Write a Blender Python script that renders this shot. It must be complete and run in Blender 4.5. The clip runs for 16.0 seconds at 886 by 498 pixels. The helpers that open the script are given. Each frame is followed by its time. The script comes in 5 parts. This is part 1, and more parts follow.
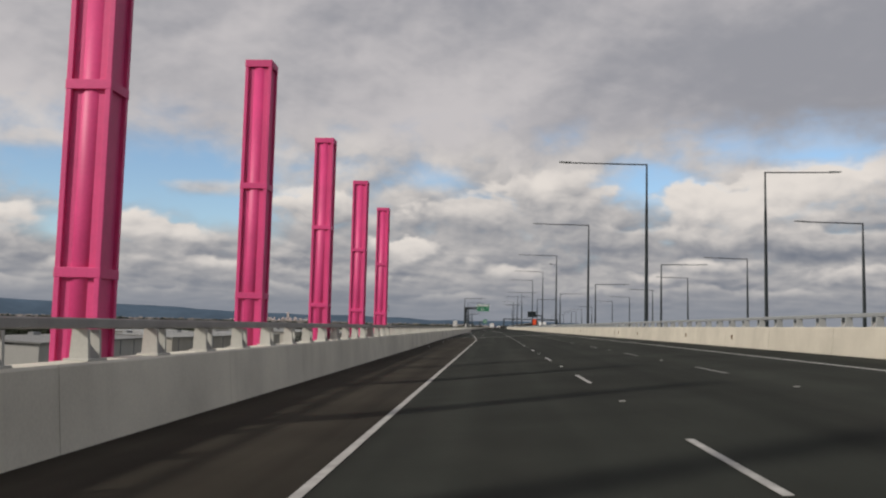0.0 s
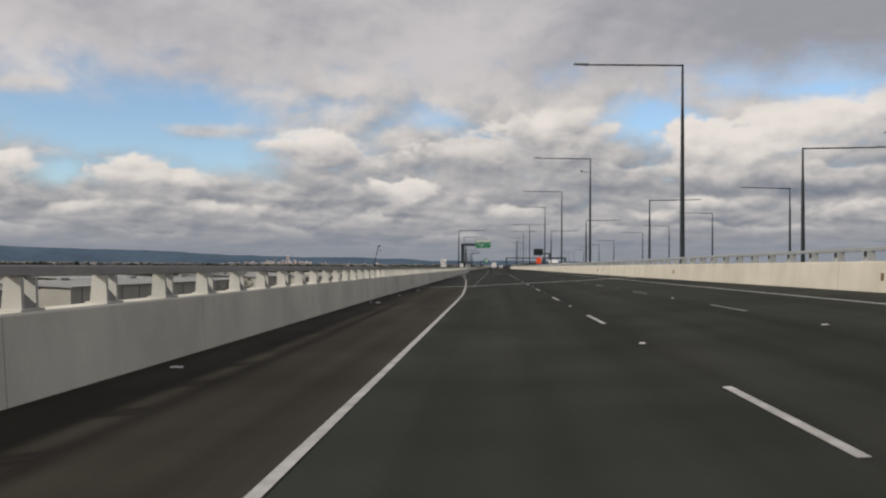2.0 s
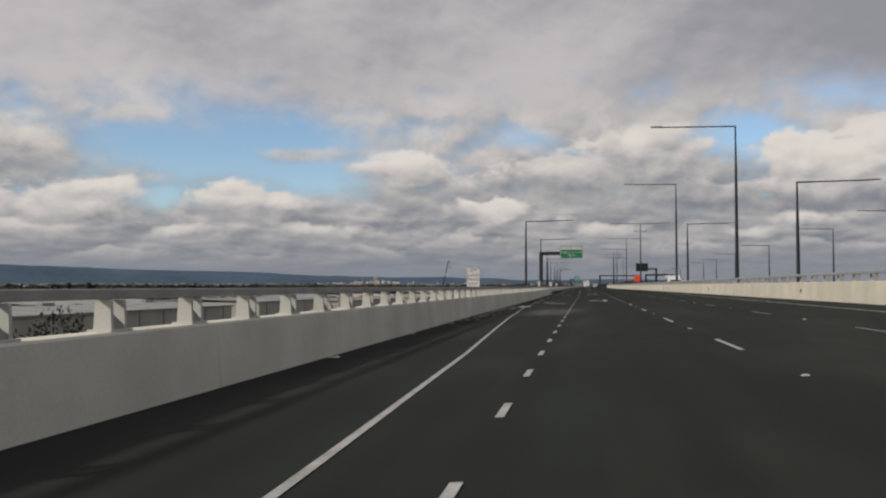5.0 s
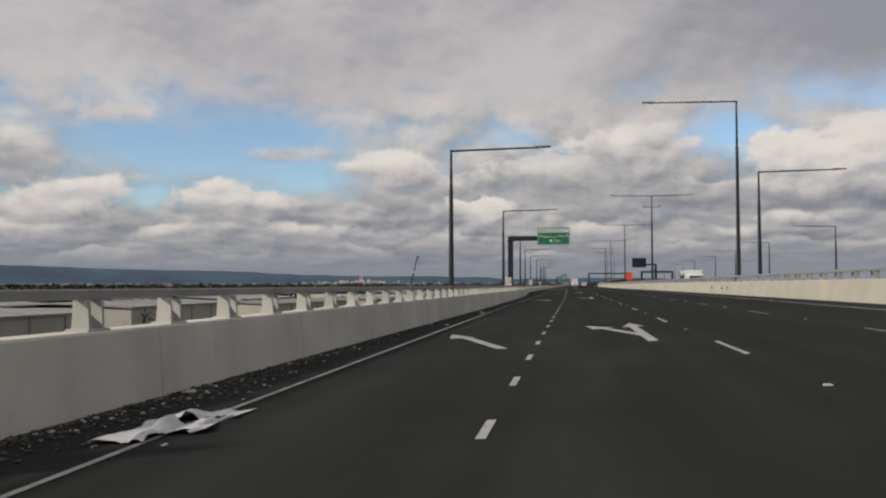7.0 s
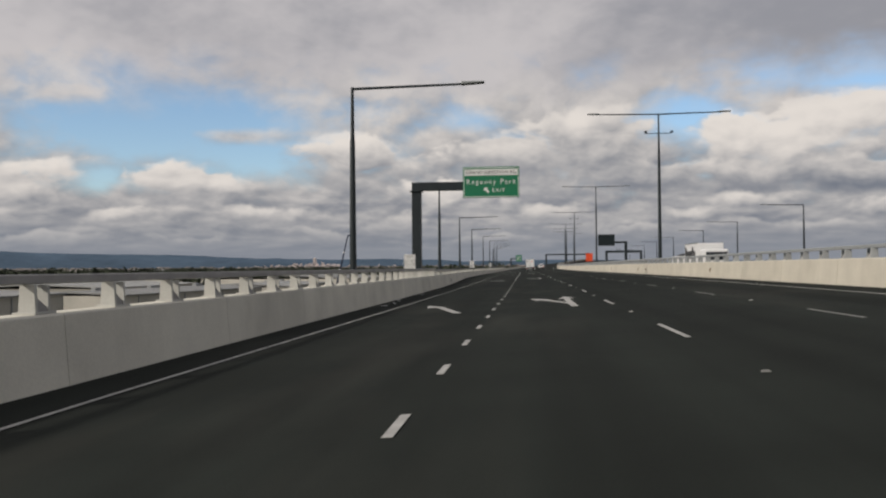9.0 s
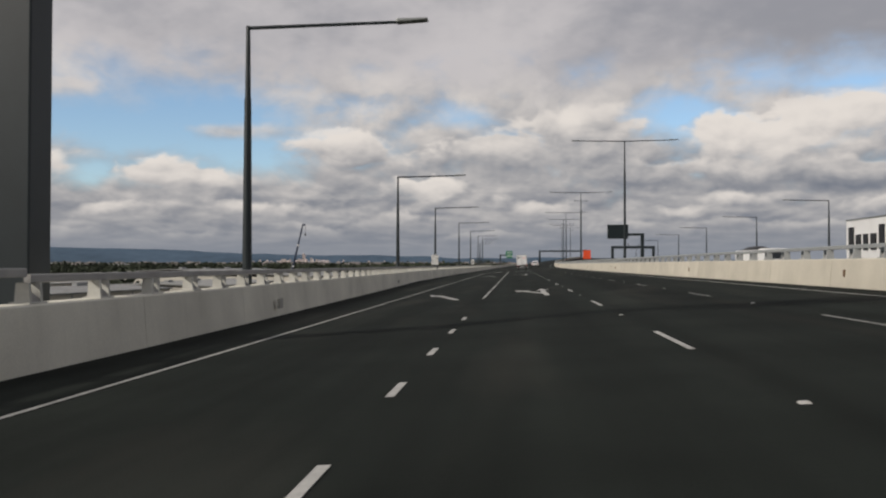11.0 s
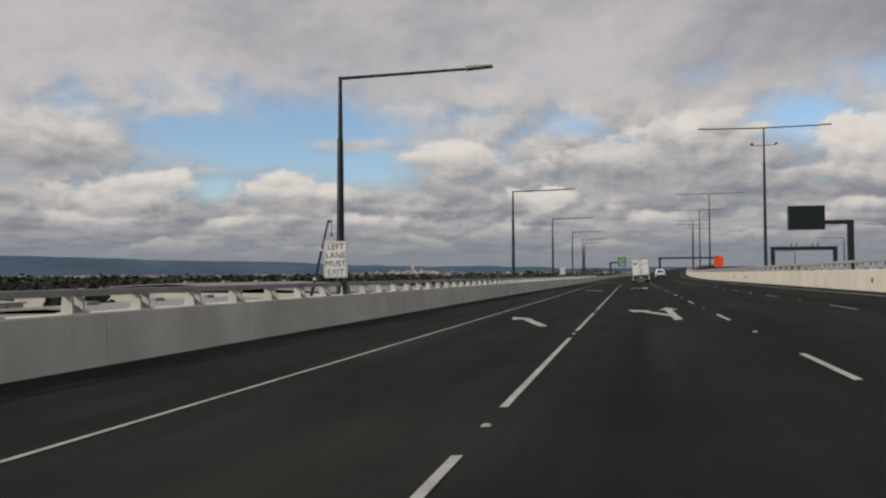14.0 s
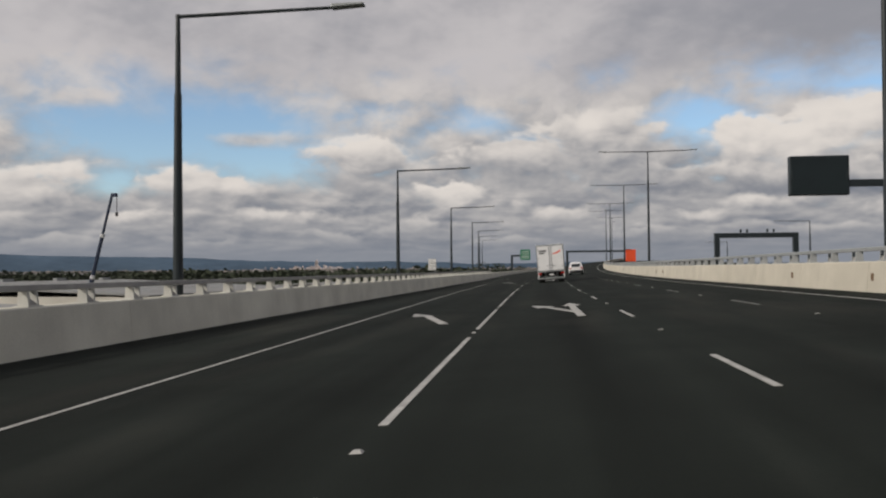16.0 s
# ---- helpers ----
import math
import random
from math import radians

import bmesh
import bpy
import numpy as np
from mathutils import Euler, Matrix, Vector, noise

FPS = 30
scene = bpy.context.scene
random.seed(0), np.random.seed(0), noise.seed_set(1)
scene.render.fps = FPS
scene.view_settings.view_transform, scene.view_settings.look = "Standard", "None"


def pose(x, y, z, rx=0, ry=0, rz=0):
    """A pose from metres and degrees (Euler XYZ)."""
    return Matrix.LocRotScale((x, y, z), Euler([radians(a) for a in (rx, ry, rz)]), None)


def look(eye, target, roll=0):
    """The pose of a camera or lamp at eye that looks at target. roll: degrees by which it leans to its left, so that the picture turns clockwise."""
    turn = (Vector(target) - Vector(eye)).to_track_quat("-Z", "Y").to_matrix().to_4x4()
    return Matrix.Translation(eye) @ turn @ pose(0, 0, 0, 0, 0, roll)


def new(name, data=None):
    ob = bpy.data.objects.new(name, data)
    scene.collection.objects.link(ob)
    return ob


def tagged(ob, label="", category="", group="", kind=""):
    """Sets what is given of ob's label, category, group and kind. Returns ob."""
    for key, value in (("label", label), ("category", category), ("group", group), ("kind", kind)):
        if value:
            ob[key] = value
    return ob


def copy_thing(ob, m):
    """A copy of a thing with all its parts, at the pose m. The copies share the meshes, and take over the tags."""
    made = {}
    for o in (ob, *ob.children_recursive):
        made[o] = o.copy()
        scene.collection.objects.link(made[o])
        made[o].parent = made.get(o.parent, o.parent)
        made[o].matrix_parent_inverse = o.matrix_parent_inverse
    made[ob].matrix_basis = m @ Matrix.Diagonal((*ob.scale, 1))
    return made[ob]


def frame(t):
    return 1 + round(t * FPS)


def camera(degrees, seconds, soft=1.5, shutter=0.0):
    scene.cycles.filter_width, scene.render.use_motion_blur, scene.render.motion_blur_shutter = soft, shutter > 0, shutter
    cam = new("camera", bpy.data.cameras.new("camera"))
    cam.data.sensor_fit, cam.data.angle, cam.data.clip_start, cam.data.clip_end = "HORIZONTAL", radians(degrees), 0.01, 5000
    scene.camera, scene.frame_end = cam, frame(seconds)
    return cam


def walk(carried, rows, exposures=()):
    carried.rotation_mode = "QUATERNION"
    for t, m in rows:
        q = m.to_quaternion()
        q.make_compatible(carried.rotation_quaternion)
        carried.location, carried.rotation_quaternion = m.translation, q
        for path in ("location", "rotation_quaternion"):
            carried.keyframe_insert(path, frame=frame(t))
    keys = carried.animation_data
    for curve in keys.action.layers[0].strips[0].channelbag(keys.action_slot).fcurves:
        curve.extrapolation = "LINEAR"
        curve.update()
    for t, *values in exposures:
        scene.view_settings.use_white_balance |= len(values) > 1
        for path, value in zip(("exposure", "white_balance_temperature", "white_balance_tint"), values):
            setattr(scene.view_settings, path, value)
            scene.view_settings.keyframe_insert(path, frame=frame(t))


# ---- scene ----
# ---- camera ----
cam = camera(54.57, 16.0, soft=2.2, shutter=0.0)
# seconds, x, y, z, yaw to the left, pitch up, roll
PATH = [
    (0.0, 1.888, 0.078, 1.362, 3.385, 5.128, 1.369),
    (0.5, 1.889, 12.432, 1.362, 1.128, 3.324, 1.124),
    (1.0, 1.880, 24.716, 1.362, 1.626, 2.367, 1.288),
    (1.5, 1.840, 36.926, 1.362, 2.933, 1.714, 0.533),
    (2.0, 1.756, 49.015, 1.362, 3.396, 1.179, 0.442),
    (2.5, 1.622, 61.374, 1.362, 6.819, 2.139, 1.092),
    (3.0, 1.526, 73.490, 1.362, 9.151, 2.483, 1.237),
    (3.5, 1.446, 85.711, 1.362, 9.597, 2.183, 0.168),
    (4.0, 1.382, 98.005, 1.362, 8.882, 2.894, 0.005),
    (6.5, 1.125, 159.389, 1.362, 10.331, 1.660, 0.235),
    (7.0, 1.181, 171.810, 1.362, 8.592, 2.396, -0.056),
    (7.5, 1.270, 184.182, 1.362, 4.821, 1.308, -0.507),
    (8.0, 1.357, 196.417, 1.362, 4.254, 2.056, 0.052),
    (8.5, 1.441, 208.350, 1.362, 5.793, 1.409, -0.468),
    (11.0, 1.589, 270.710, 1.362, 5.203, 1.023, 0.075),
    (11.5, 1.536, 282.736, 1.362, 9.847, 2.751, -0.221),
    (12.0, 1.488, 294.929, 1.362, 8.171, 2.820, -0.794),
    (12.5, 1.411, 307.377, 1.362, 8.948, 3.136, -1.002),
    (13.0, 1.329, 319.678, 1.362, 10.440, 2.576, -0.512),
    (13.5, 1.234, 332.034, 1.362, 11.999, 2.518, -0.861),
    (14.0, 1.135, 344.550, 1.362, 12.673, 1.756, -0.290),
    (14.5, 1.075, 356.810, 1.362, 12.408, 1.672, -0.299),
    (15.0, 1.009, 369.033, 1.362, 12.122, 2.139, -1.016),
    (15.5, 0.958, 381.264, 1.362, 8.814, 2.107, -0.794),
    (16.0, 0.882, 393.872, 1.362, 6.499, 1.421, -0.442),
]


def eye_pose(x, y, z, yaw, pitch, roll):
    a, b = radians(yaw), radians(pitch)
    ahead = Vector((-math.sin(a) * math.cos(b), math.cos(a) * math.cos(b), math.sin(b)))
    return look((x, y, z), Vector((x, y, z)) + ahead, roll)


walk(cam, [(r[0], eye_pose(*r[1:])) for r in PATH],
     [(0.0, 0.02), (1.0, 0.07), (2.0, 0.08), (3.0, 0.02), (4.0, -0.07), (6.5, -0.05), (8.5, 0.0), (11.0, 0.02), (12.5, 0.0), (14.0, -0.06), (16.0, -0.03)])
# ---- end camera ----

# ---- world, sun ----
SUN_AZ, SUN_EL = radians(235.0), radians(30.5)   # from behind on the left
world = bpy.data.worlds.new("sky_world")
scene.world = world
world.use_nodes = True
WT = world.node_tree
WT.nodes.clear()


def wm(op, a, b=None, c=None, clamp=False):
    n = WT.nodes.new("ShaderNodeMath")
    n.operation, n.use_clamp = op, clamp
    for i, v in enumerate((a, b, c)):
        if v is None:
            continue
        if isinstance(v, (int, float)):
            n.inputs[i].default_value = v
        else:
            WT.links.new(v, n.inputs[i])
    return n.outputs[0]


def wstep(x, lo, hi):
    n = WT.nodes.new("ShaderNodeMapRange")
    n.interpolation_type = "SMOOTHSTEP"
    WT.links.new(x, n.inputs[0])
    n.inputs[1].default_value, n.inputs[2].default_value = lo, hi
    return n.outputs[0]


def wmix(f, a, b):
    n = WT.nodes.new("ShaderNodeMix")
    n.data_type = "RGBA"
    if isinstance(f, (int, float)):
        n.inputs[0].default_value = f
    else:
        WT.links.new(f, n.inputs[0])
    for i, v in ((6, a), (7, b)):
        if isinstance(v, tuple):
            n.inputs[i].default_value = (*v, 1)
        else:
            WT.links.new(v, n.inputs[i])
    return n.outputs[2]


def wvec(x, y, z):
    n = WT.nodes.new("ShaderNodeCombineXYZ")
    for i, v in enumerate((x, y, z)):
        if isinstance(v, (int, float)):
            n.inputs[i].default_value = v
        else:
            WT.links.new(v, n.inputs[i])
    return n.outputs[0]


def wnoise(vec, scale, detail=6.0, rough=0.55, distort=0.0):
    n = WT.nodes.new("ShaderNodeTexNoise")
    WT.links.new(vec, n.inputs["Vector"])
    n.inputs["Scale"].default_value, n.inputs["Detail"].default_value = scale, detail
    n.inputs["Roughness"].default_value, n.inputs["Distortion"].default_value = rough, distort
    return n.outputs[0]


coord = WT.nodes.new("ShaderNodeTexCoord")
sep = WT.nodes.new("ShaderNodeSeparateXYZ")
WT.links.new(coord.outputs["Generated"], sep.inputs[0])
DX, DY, DZ = sep.outputs
az = wm("MULTIPLY", wm("ARCTAN2", DX, DY), 57.2958)       # degrees to the right of the road
el = wm("MULTIPLY", wm("ARCSINE", DZ), 57.2958)           # degrees above the horizon


def blob(a0, e0, wa, we, gain):
    """A soft oval in the sky: where the cloud cover is thinner or thicker."""
    u = wm("DIVIDE", wm("SUBTRACT", az, a0), wa)
    v = wm("DIVIDE", wm("SUBTRACT", el, e0), we)
    r = wm("ADD", wm("MULTIPLY", u, u), wm("MULTIPLY", v, v))
    return wm("MULTIPLY", wm("EXPONENT", wm("MULTIPLY", r, -1.0)), gain)


def shifted(dx, dy, sx, sy):
    """Bearing and height, moved by dx and dy degrees and scaled to noise cells."""
    return wvec(wm("MULTIPLY", wm("ADD", az, dx), sx), wm("MULTIPLY", wm("ADD", el, dy), sy), 0.0)


# slow warps that bend every cloud's outline
bend_x = wm("MULTIPLY", wm("SUBTRACT", wnoise(shifted(3.0, 0.0, 0.22, 0.30), 1.0, 4.0, 0.55), 0.5), 3.2)
bend_y = wm("MULTIPLY", wm("SUBTRACT", wnoise(shifted(50.0, 9.0, 0.22, 0.30), 1.0, 4.0, 0.55), 0.5), 2.4)
wx, wy = wm("ADD", az, bend_x), wm("ADD", el, bend_y)


def billow(dx, dy):
    """How thick the cloud is: broad masses with rounded heads on them, finer towards the edges."""
    p = wvec(wm("MULTIPLY", wm("ADD", az, dx), 0.26), wm("MULTIPLY", wm("ADD", el, dy), 0.44), 2.0)
    broad = wnoise(p, 1.0, 4.6, 0.46, 0.35)
    heads = wnoise(p, 2.3, 2.4, 0.45, 0.2)
    heads = wm("SUBTRACT", 1.0, wm("ABSOLUTE", wm("MULTIPLY", wm("SUBTRACT", heads, 0.5), 3.2)))
    return wm("ADD", wm("MULTIPLY", broad, 0.80), wm("MULTIPLY", heads, 0.13))


thick, thick_lit = billow(0.0, 0.0), billow(-0.40, 0.60)
relief = wm("SUBTRACT", thick, thick_lit)
rough = wm("SUBTRACT", thick, 0.51)

# grey layers that fill the low sky, thinner and flatter towards the horizon
elp = wm("LOGARITHM", wm("ADD", wm("MAXIMUM", el, 0.0), 1.4), 2.0)


def layers(dx, dy):
    return wnoise(wvec(wm("ADD", wm("MULTIPLY", wx, 0.15), dx), wm("ADD", wm("MULTIPLY", elp, 1.5), dy), 4.0), 1.5, 5.0, 0.5, 0.2)


layer, layer_up = layers(0.0, 0.0), layers(-0.03, 0.12)
tone = wm("ADD", wm("MULTIPLY", wm("SUBTRACT", layer, layer_up), 0.75), 0.34)
tone = wm("ADD", tone, wm("MULTIPLY", wm("SUBTRACT", layer, 0.5), 0.75))
tone = wm("ADD", tone, wm("MULTIPLY", relief, 0.55))
tone = wm("ADD", tone, wm("MULTIPLY", wstep(el, 7.0, 10.5), 0.22))
bias = blob(-24.5, 9.2, 9.5, 2.4, -0.80)
for b in (blob(-17.0, 7.2, 2.6, 1.3, -0.45), blob(-27.7, 5.6, 1.5, 0.9, -0.40), blob(19.5, 12.0, 5.5, 1.5, -0.62), blob(10.2, 9.5, 3.0, 1.3, -0.55),
          blob(-4.0, 9.7, 2.0, 0.8, -0.38), blob(-18.8, 8.6, 3.2, 0.5, 0.40), blob(-33.5, 9.0, 2.6, 1.2, 0.22), blob(-29.5, 10.6, 3.0, 0.6, 0.22)):
    bias = wm("ADD", bias, b)
dens = wstep(wm("ADD", wm("ADD", bias, wm("MULTIPLY", rough, 0.9)), wm("ADD", wm("MULTIPLY", layer, 0.5), wm("ADD", wm("MULTIPLY", wstep(el, 6.0, 2.0), 0.3), 0.36))), 0.04, 0.62)


def heap(a0, e0, wide, up, down, light, lean=0.0, crisp=0.55):
    """One heaped cloud: a crisp billowing top, a soft, flatter and darker base."""
    global tone, dens
    u = wm("DIVIDE", wm("SUBTRACT", wx, a0), wide)
    h = wm("SUBTRACT", wm("SUBTRACT", wy, e0), wm("MULTIPLY", wm("SUBTRACT", az, a0), lean))
    v = wm("ADD", wm("DIVIDE", wm("MAXIMUM", h, 0.0), up), wm("DIVIDE", wm("MINIMUM", h, 0.0), down))
    r = wm("SQRT", wm("ADD", wm("MULTIPLY", u, u), wm("MULTIPLY", v, v)))
    body = wm("ADD", wm("SUBTRACT", 1.0, r), wm("MULTIPLY", rough, 1.5))
    soft = wm("SUBTRACT", 0.85, wm("MULTIPLY", wstep(v, -0.4, 0.6), crisp))
    n = WT.nodes.new("ShaderNodeMapRange")
    n.interpolation_type = "SMOOTHSTEP"
    WT.links.new(body, n.inputs[0])
    n.inputs[1].default_value = 0.0
    WT.links.new(soft, n.inputs[2])
    mask = n.outputs[0]
    rim = wm("MULTIPLY", wstep(body, 0.55, 0.0), wm("MULTIPLY", wstep(v, -0.1, 0.6), 0.28 * crisp))
    own = wm("ADD", wm("ADD", wm("ADD", wm("MULTIPLY", relief, 1.10), rim), wm("SUBTRACT", light, 0.10)), wm("MULTIPLY", wm("MAXIMUM", wm("MINIMUM", v, 0.9), -1.0), 0.38))
    tone = wm("ADD", tone, wm("MULTIPLY", wm("SUBTRACT", own, tone), mask))
    dens = wm("MAXIMUM", dens, mask)


# from the far low ones to the near high ones: bearing, height, half width, reach up and down, brightness, lean
for h in ((-31.0, 2.0, 4.2, 0.5, 0.6, 0.72), (-22.0, 1.8, 3.0, 0.4, 0.5, 0.58), (-14.0, 2.3, 4.5, 0.5, 0.6, 0.60), (-3.0, 1.9, 4.0, 0.5, 0.5, 0.62), (6.0, 2.4, 4.0, 0.5, 0.6, 0.66), (17.0, 2.4, 7.0, 0.5, 0.6, 0.52),
          (-26.5, 3.3, 3.2, 0.6, 0.7, 0.72), (-18.0, 3.6, 4.0, 0.7, 0.8, 0.70), (-35.0, 3.4, 4.0, 0.7, 0.8, 0.66), (-7.5, 3.3, 3.4, 0.6, 0.7, 0.72), (1.0, 3.7, 4.0, 0.8, 0.8, 0.62), (10.0, 3.5, 3.0, 0.6, 0.7, 0.70), (14.5, 4.1, 4.0, 0.7, 0.8, 0.74), (22.0, 3.8, 4.0, 0.6, 0.8, 0.66)):
    heap(*h, 0.0, 0.18)
for h in ((9.0, 5.5, 6.5, 1.4, 1.2, 0.36), (19.0, 5.4, 8.0, 1.5, 1.2, 0.28), (-33.5, 4.9, 6.5, 2.0, 1.4, 0.62), (-22.3, 5.2, 5.0, 2.0, 1.5, 0.66),
          (-1.0, 6.9, 5.2, 2.4, 2.0, 0.52), (4.5, 7.8, 4.6, 2.4, 2.2, 0.50), (-10.8, 6.7, 5.6, 2.3, 1.9, 0.56), (-6.5, 4.7, 3.6, 1.2, 0.9, 0.68),
          (19.0, 7.9, 8.6, 2.9, 1.7, 0.84, 0.20), (13.2, 7.8, 3.6, 2.3, 1.6, 0.86), (29.0, 10.0, 6.0, 3.2, 2.6, 0.86)):
    heap(*h)
tone = wm("ADD", tone, wm("ADD", blob(-12.8, 8.5, 1.9, 0.6, 0.32), blob(3.4, 9.6, 1.0, 0.9, 0.30)))
lit = wstep(tone, -0.15, 1.05)
lit = wm("MULTIPLY", lit, wm("ADD", wm("MULTIPLY", wstep(el, 0.4, 4.4), 0.60), 0.40))
cumulus = wmix(lit, (0.160, 0.180, 0.222), (0.76, 0.705, 0.655))
# the grey sheet overhead
big = wnoise(wvec(wm("MULTIPLY", wx, 0.055), wm("ADD", wm("MULTIPLY", wy, 0.11), wm("MULTIPLY", az, -0.014)), 3.0), 1.0, 4.5, 0.48, 0.3)
mottle = wm("ADD", wm("MULTIPLY", relief, 0.20), wm("MULTIPLY", rough, 0.10))
glow = wm("ADD", blob(-31.0, 14.0, 6.0, 2.6, 0.16), blob(-3.0, 12.5, 9.0, 2.0, 0.06))
sheet = wmix(wstep(wm("ADD", wm("ADD", big, glow), wm("ADD", wm("MULTIPLY", az, -0.0035), mottle)), 0.30, 0.72), (0.295, 0.297, 0.328), (0.545, 0.518, 0.524))
over = wstep(wm("ADD", wy, wm("MULTIPLY", rough, 4.0)), 9.4, 14.0)
cloud = wmix(over, cumulus, sheet)
dens = wm("MAXIMUM", dens, over)
sky = WT.nodes.new("ShaderNodeTexSky")
sky.sky_type, sky.sun_disc = "NISHITA", False
sky.sun_elevation, sky.sun_rotation = SUN_EL, SUN_AZ
sky.air_density, sky.dust_density = 1.0, 0.6
blue = WT.nodes.new("ShaderNodeMix")
blue.data_type, blue.blend_type = "RGBA", "MULTIPLY"
blue.inputs[0].default_value = 1.0
WT.links.new(sky.outputs[0], blue.inputs[6])
blue.inputs[7].default_value = (0.112, 0.122, 0.134, 1)
whole = wmix(dens, blue.outputs[2], cloud)
haze = wstep(el, 3.6, 0.0)
whole = wmix(wm("MULTIPLY", haze, 0.8), whole, (0.245, 0.265, 0.305))
back = WT.nodes.new("ShaderNodeBackground")
WT.links.new(whole, back.inputs[0])
back.inputs[1].default_value = 1.0
out = WT.nodes.new("ShaderNodeOutputWorld")
WT.links.new(back.outputs[0], out.inputs[0])

sun = new("sun", bpy.data.lights.new("sun", "SUN"))
sun.data.energy, sun.data.angle, sun.data.color = 2.9, radians(4.0), (1.0, 0.925, 0.83)
sun_from = Vector((math.sin(SUN_AZ) * math.cos(SUN_EL), math.cos(SUN_AZ) * math.cos(SUN_EL), math.sin(SUN_EL)))
sun.matrix_world = look(sun_from * 50, (0, 0, 0))


# ---- materials ----
def mat(name, color, rough=0.6, metal=0.0, vary=0.25, scale=6.0, fine=60.0, bump=0.0, spec=0.4, tint=None, emit=0.0, per_object=0.0):
    """A surface with two scales of variation: stains (scale) and grain (fine), both in metres."""
    m = bpy.data.materials.new(name)
    m.use_nodes = True
    t = m.node_tree
    b = t.nodes["Principled BSDF"]
    b.inputs["Roughness"].default_value, b.inputs["Metallic"].default_value = rough, metal
    b.inputs["Specular IOR Level"].default_value = spec
    pos = t.nodes.new("ShaderNodeNewGeometry")
    n1, n2 = t.nodes.new("ShaderNodeTexNoise"), t.nodes.new("ShaderNodeTexNoise")
    for n, s, d in ((n1, scale, 5.0), (n2, fine, 3.0)):
        t.links.new(pos.outputs["Position"], n.inputs["Vector"])
        n.inputs["Scale"].default_value, n.inputs["Detail"].default_value = s, d
    mixv = t.nodes.new("ShaderNodeMath")
    mixv.operation = "MULTIPLY_ADD"
    t.links.new(n2.outputs[0], mixv.inputs[0])
    mixv.inputs[1].default_value = 0.35
    t.links.new(n1.outputs[0], mixv.inputs[2])
    ramp = t.nodes.new("ShaderNodeMapRange")
    t.links.new(mixv.outputs[0], ramp.inputs[0])
    ramp.inputs[1].default_value, ramp.inputs[2].default_value = 0.4, 0.95
    mx = t.nodes.new("ShaderNodeMix")
    mx.data_type = "RGBA"
    t.links.new(ramp.outputs[0], mx.inputs[0])
    lo = tint or tuple(c * (1 - vary) for c in color)
    hi = tuple(min(1, c * (1 + vary * 0.5)) for c in color)
    mx.inputs[6].default_value, mx.inputs[7].default_value = (*lo, 1), (*hi, 1)
    colour = mx.outputs[2]
    if per_object:
        info, hsv, rng = t.nodes.new("ShaderNodeObjectInfo"), t.nodes.new("ShaderNodeHueSaturation"), t.nodes.new("ShaderNodeMapRange")
        t.links.new(info.outputs["Random"], rng.inputs[0])
        rng.inputs[3].default_value, rng.inputs[4].default_value = 1 - per_object, 1 + per_object
        t.links.new(rng.outputs[0], hsv.inputs["Value"])
        t.links.new(colour, hsv.inputs["Color"])
        colour = hsv.outputs[0]
    t.links.new(colour, b.inputs["Base Color"])
    if bump:
        bp = t.nodes.new("ShaderNodeBump")
        bp.inputs["Strength"].default_value, bp.inputs["Distance"].default_value = bump, 0.01
        t.links.new(n2.outputs[0], bp.inputs["Height"])
        t.links.new(bp.outputs[0], b.inputs["Normal"])
    if emit:
        b.inputs["Emission Color"].default_value, b.inputs["Emission Strength"].default_value = (*color, 1), emit
    return m


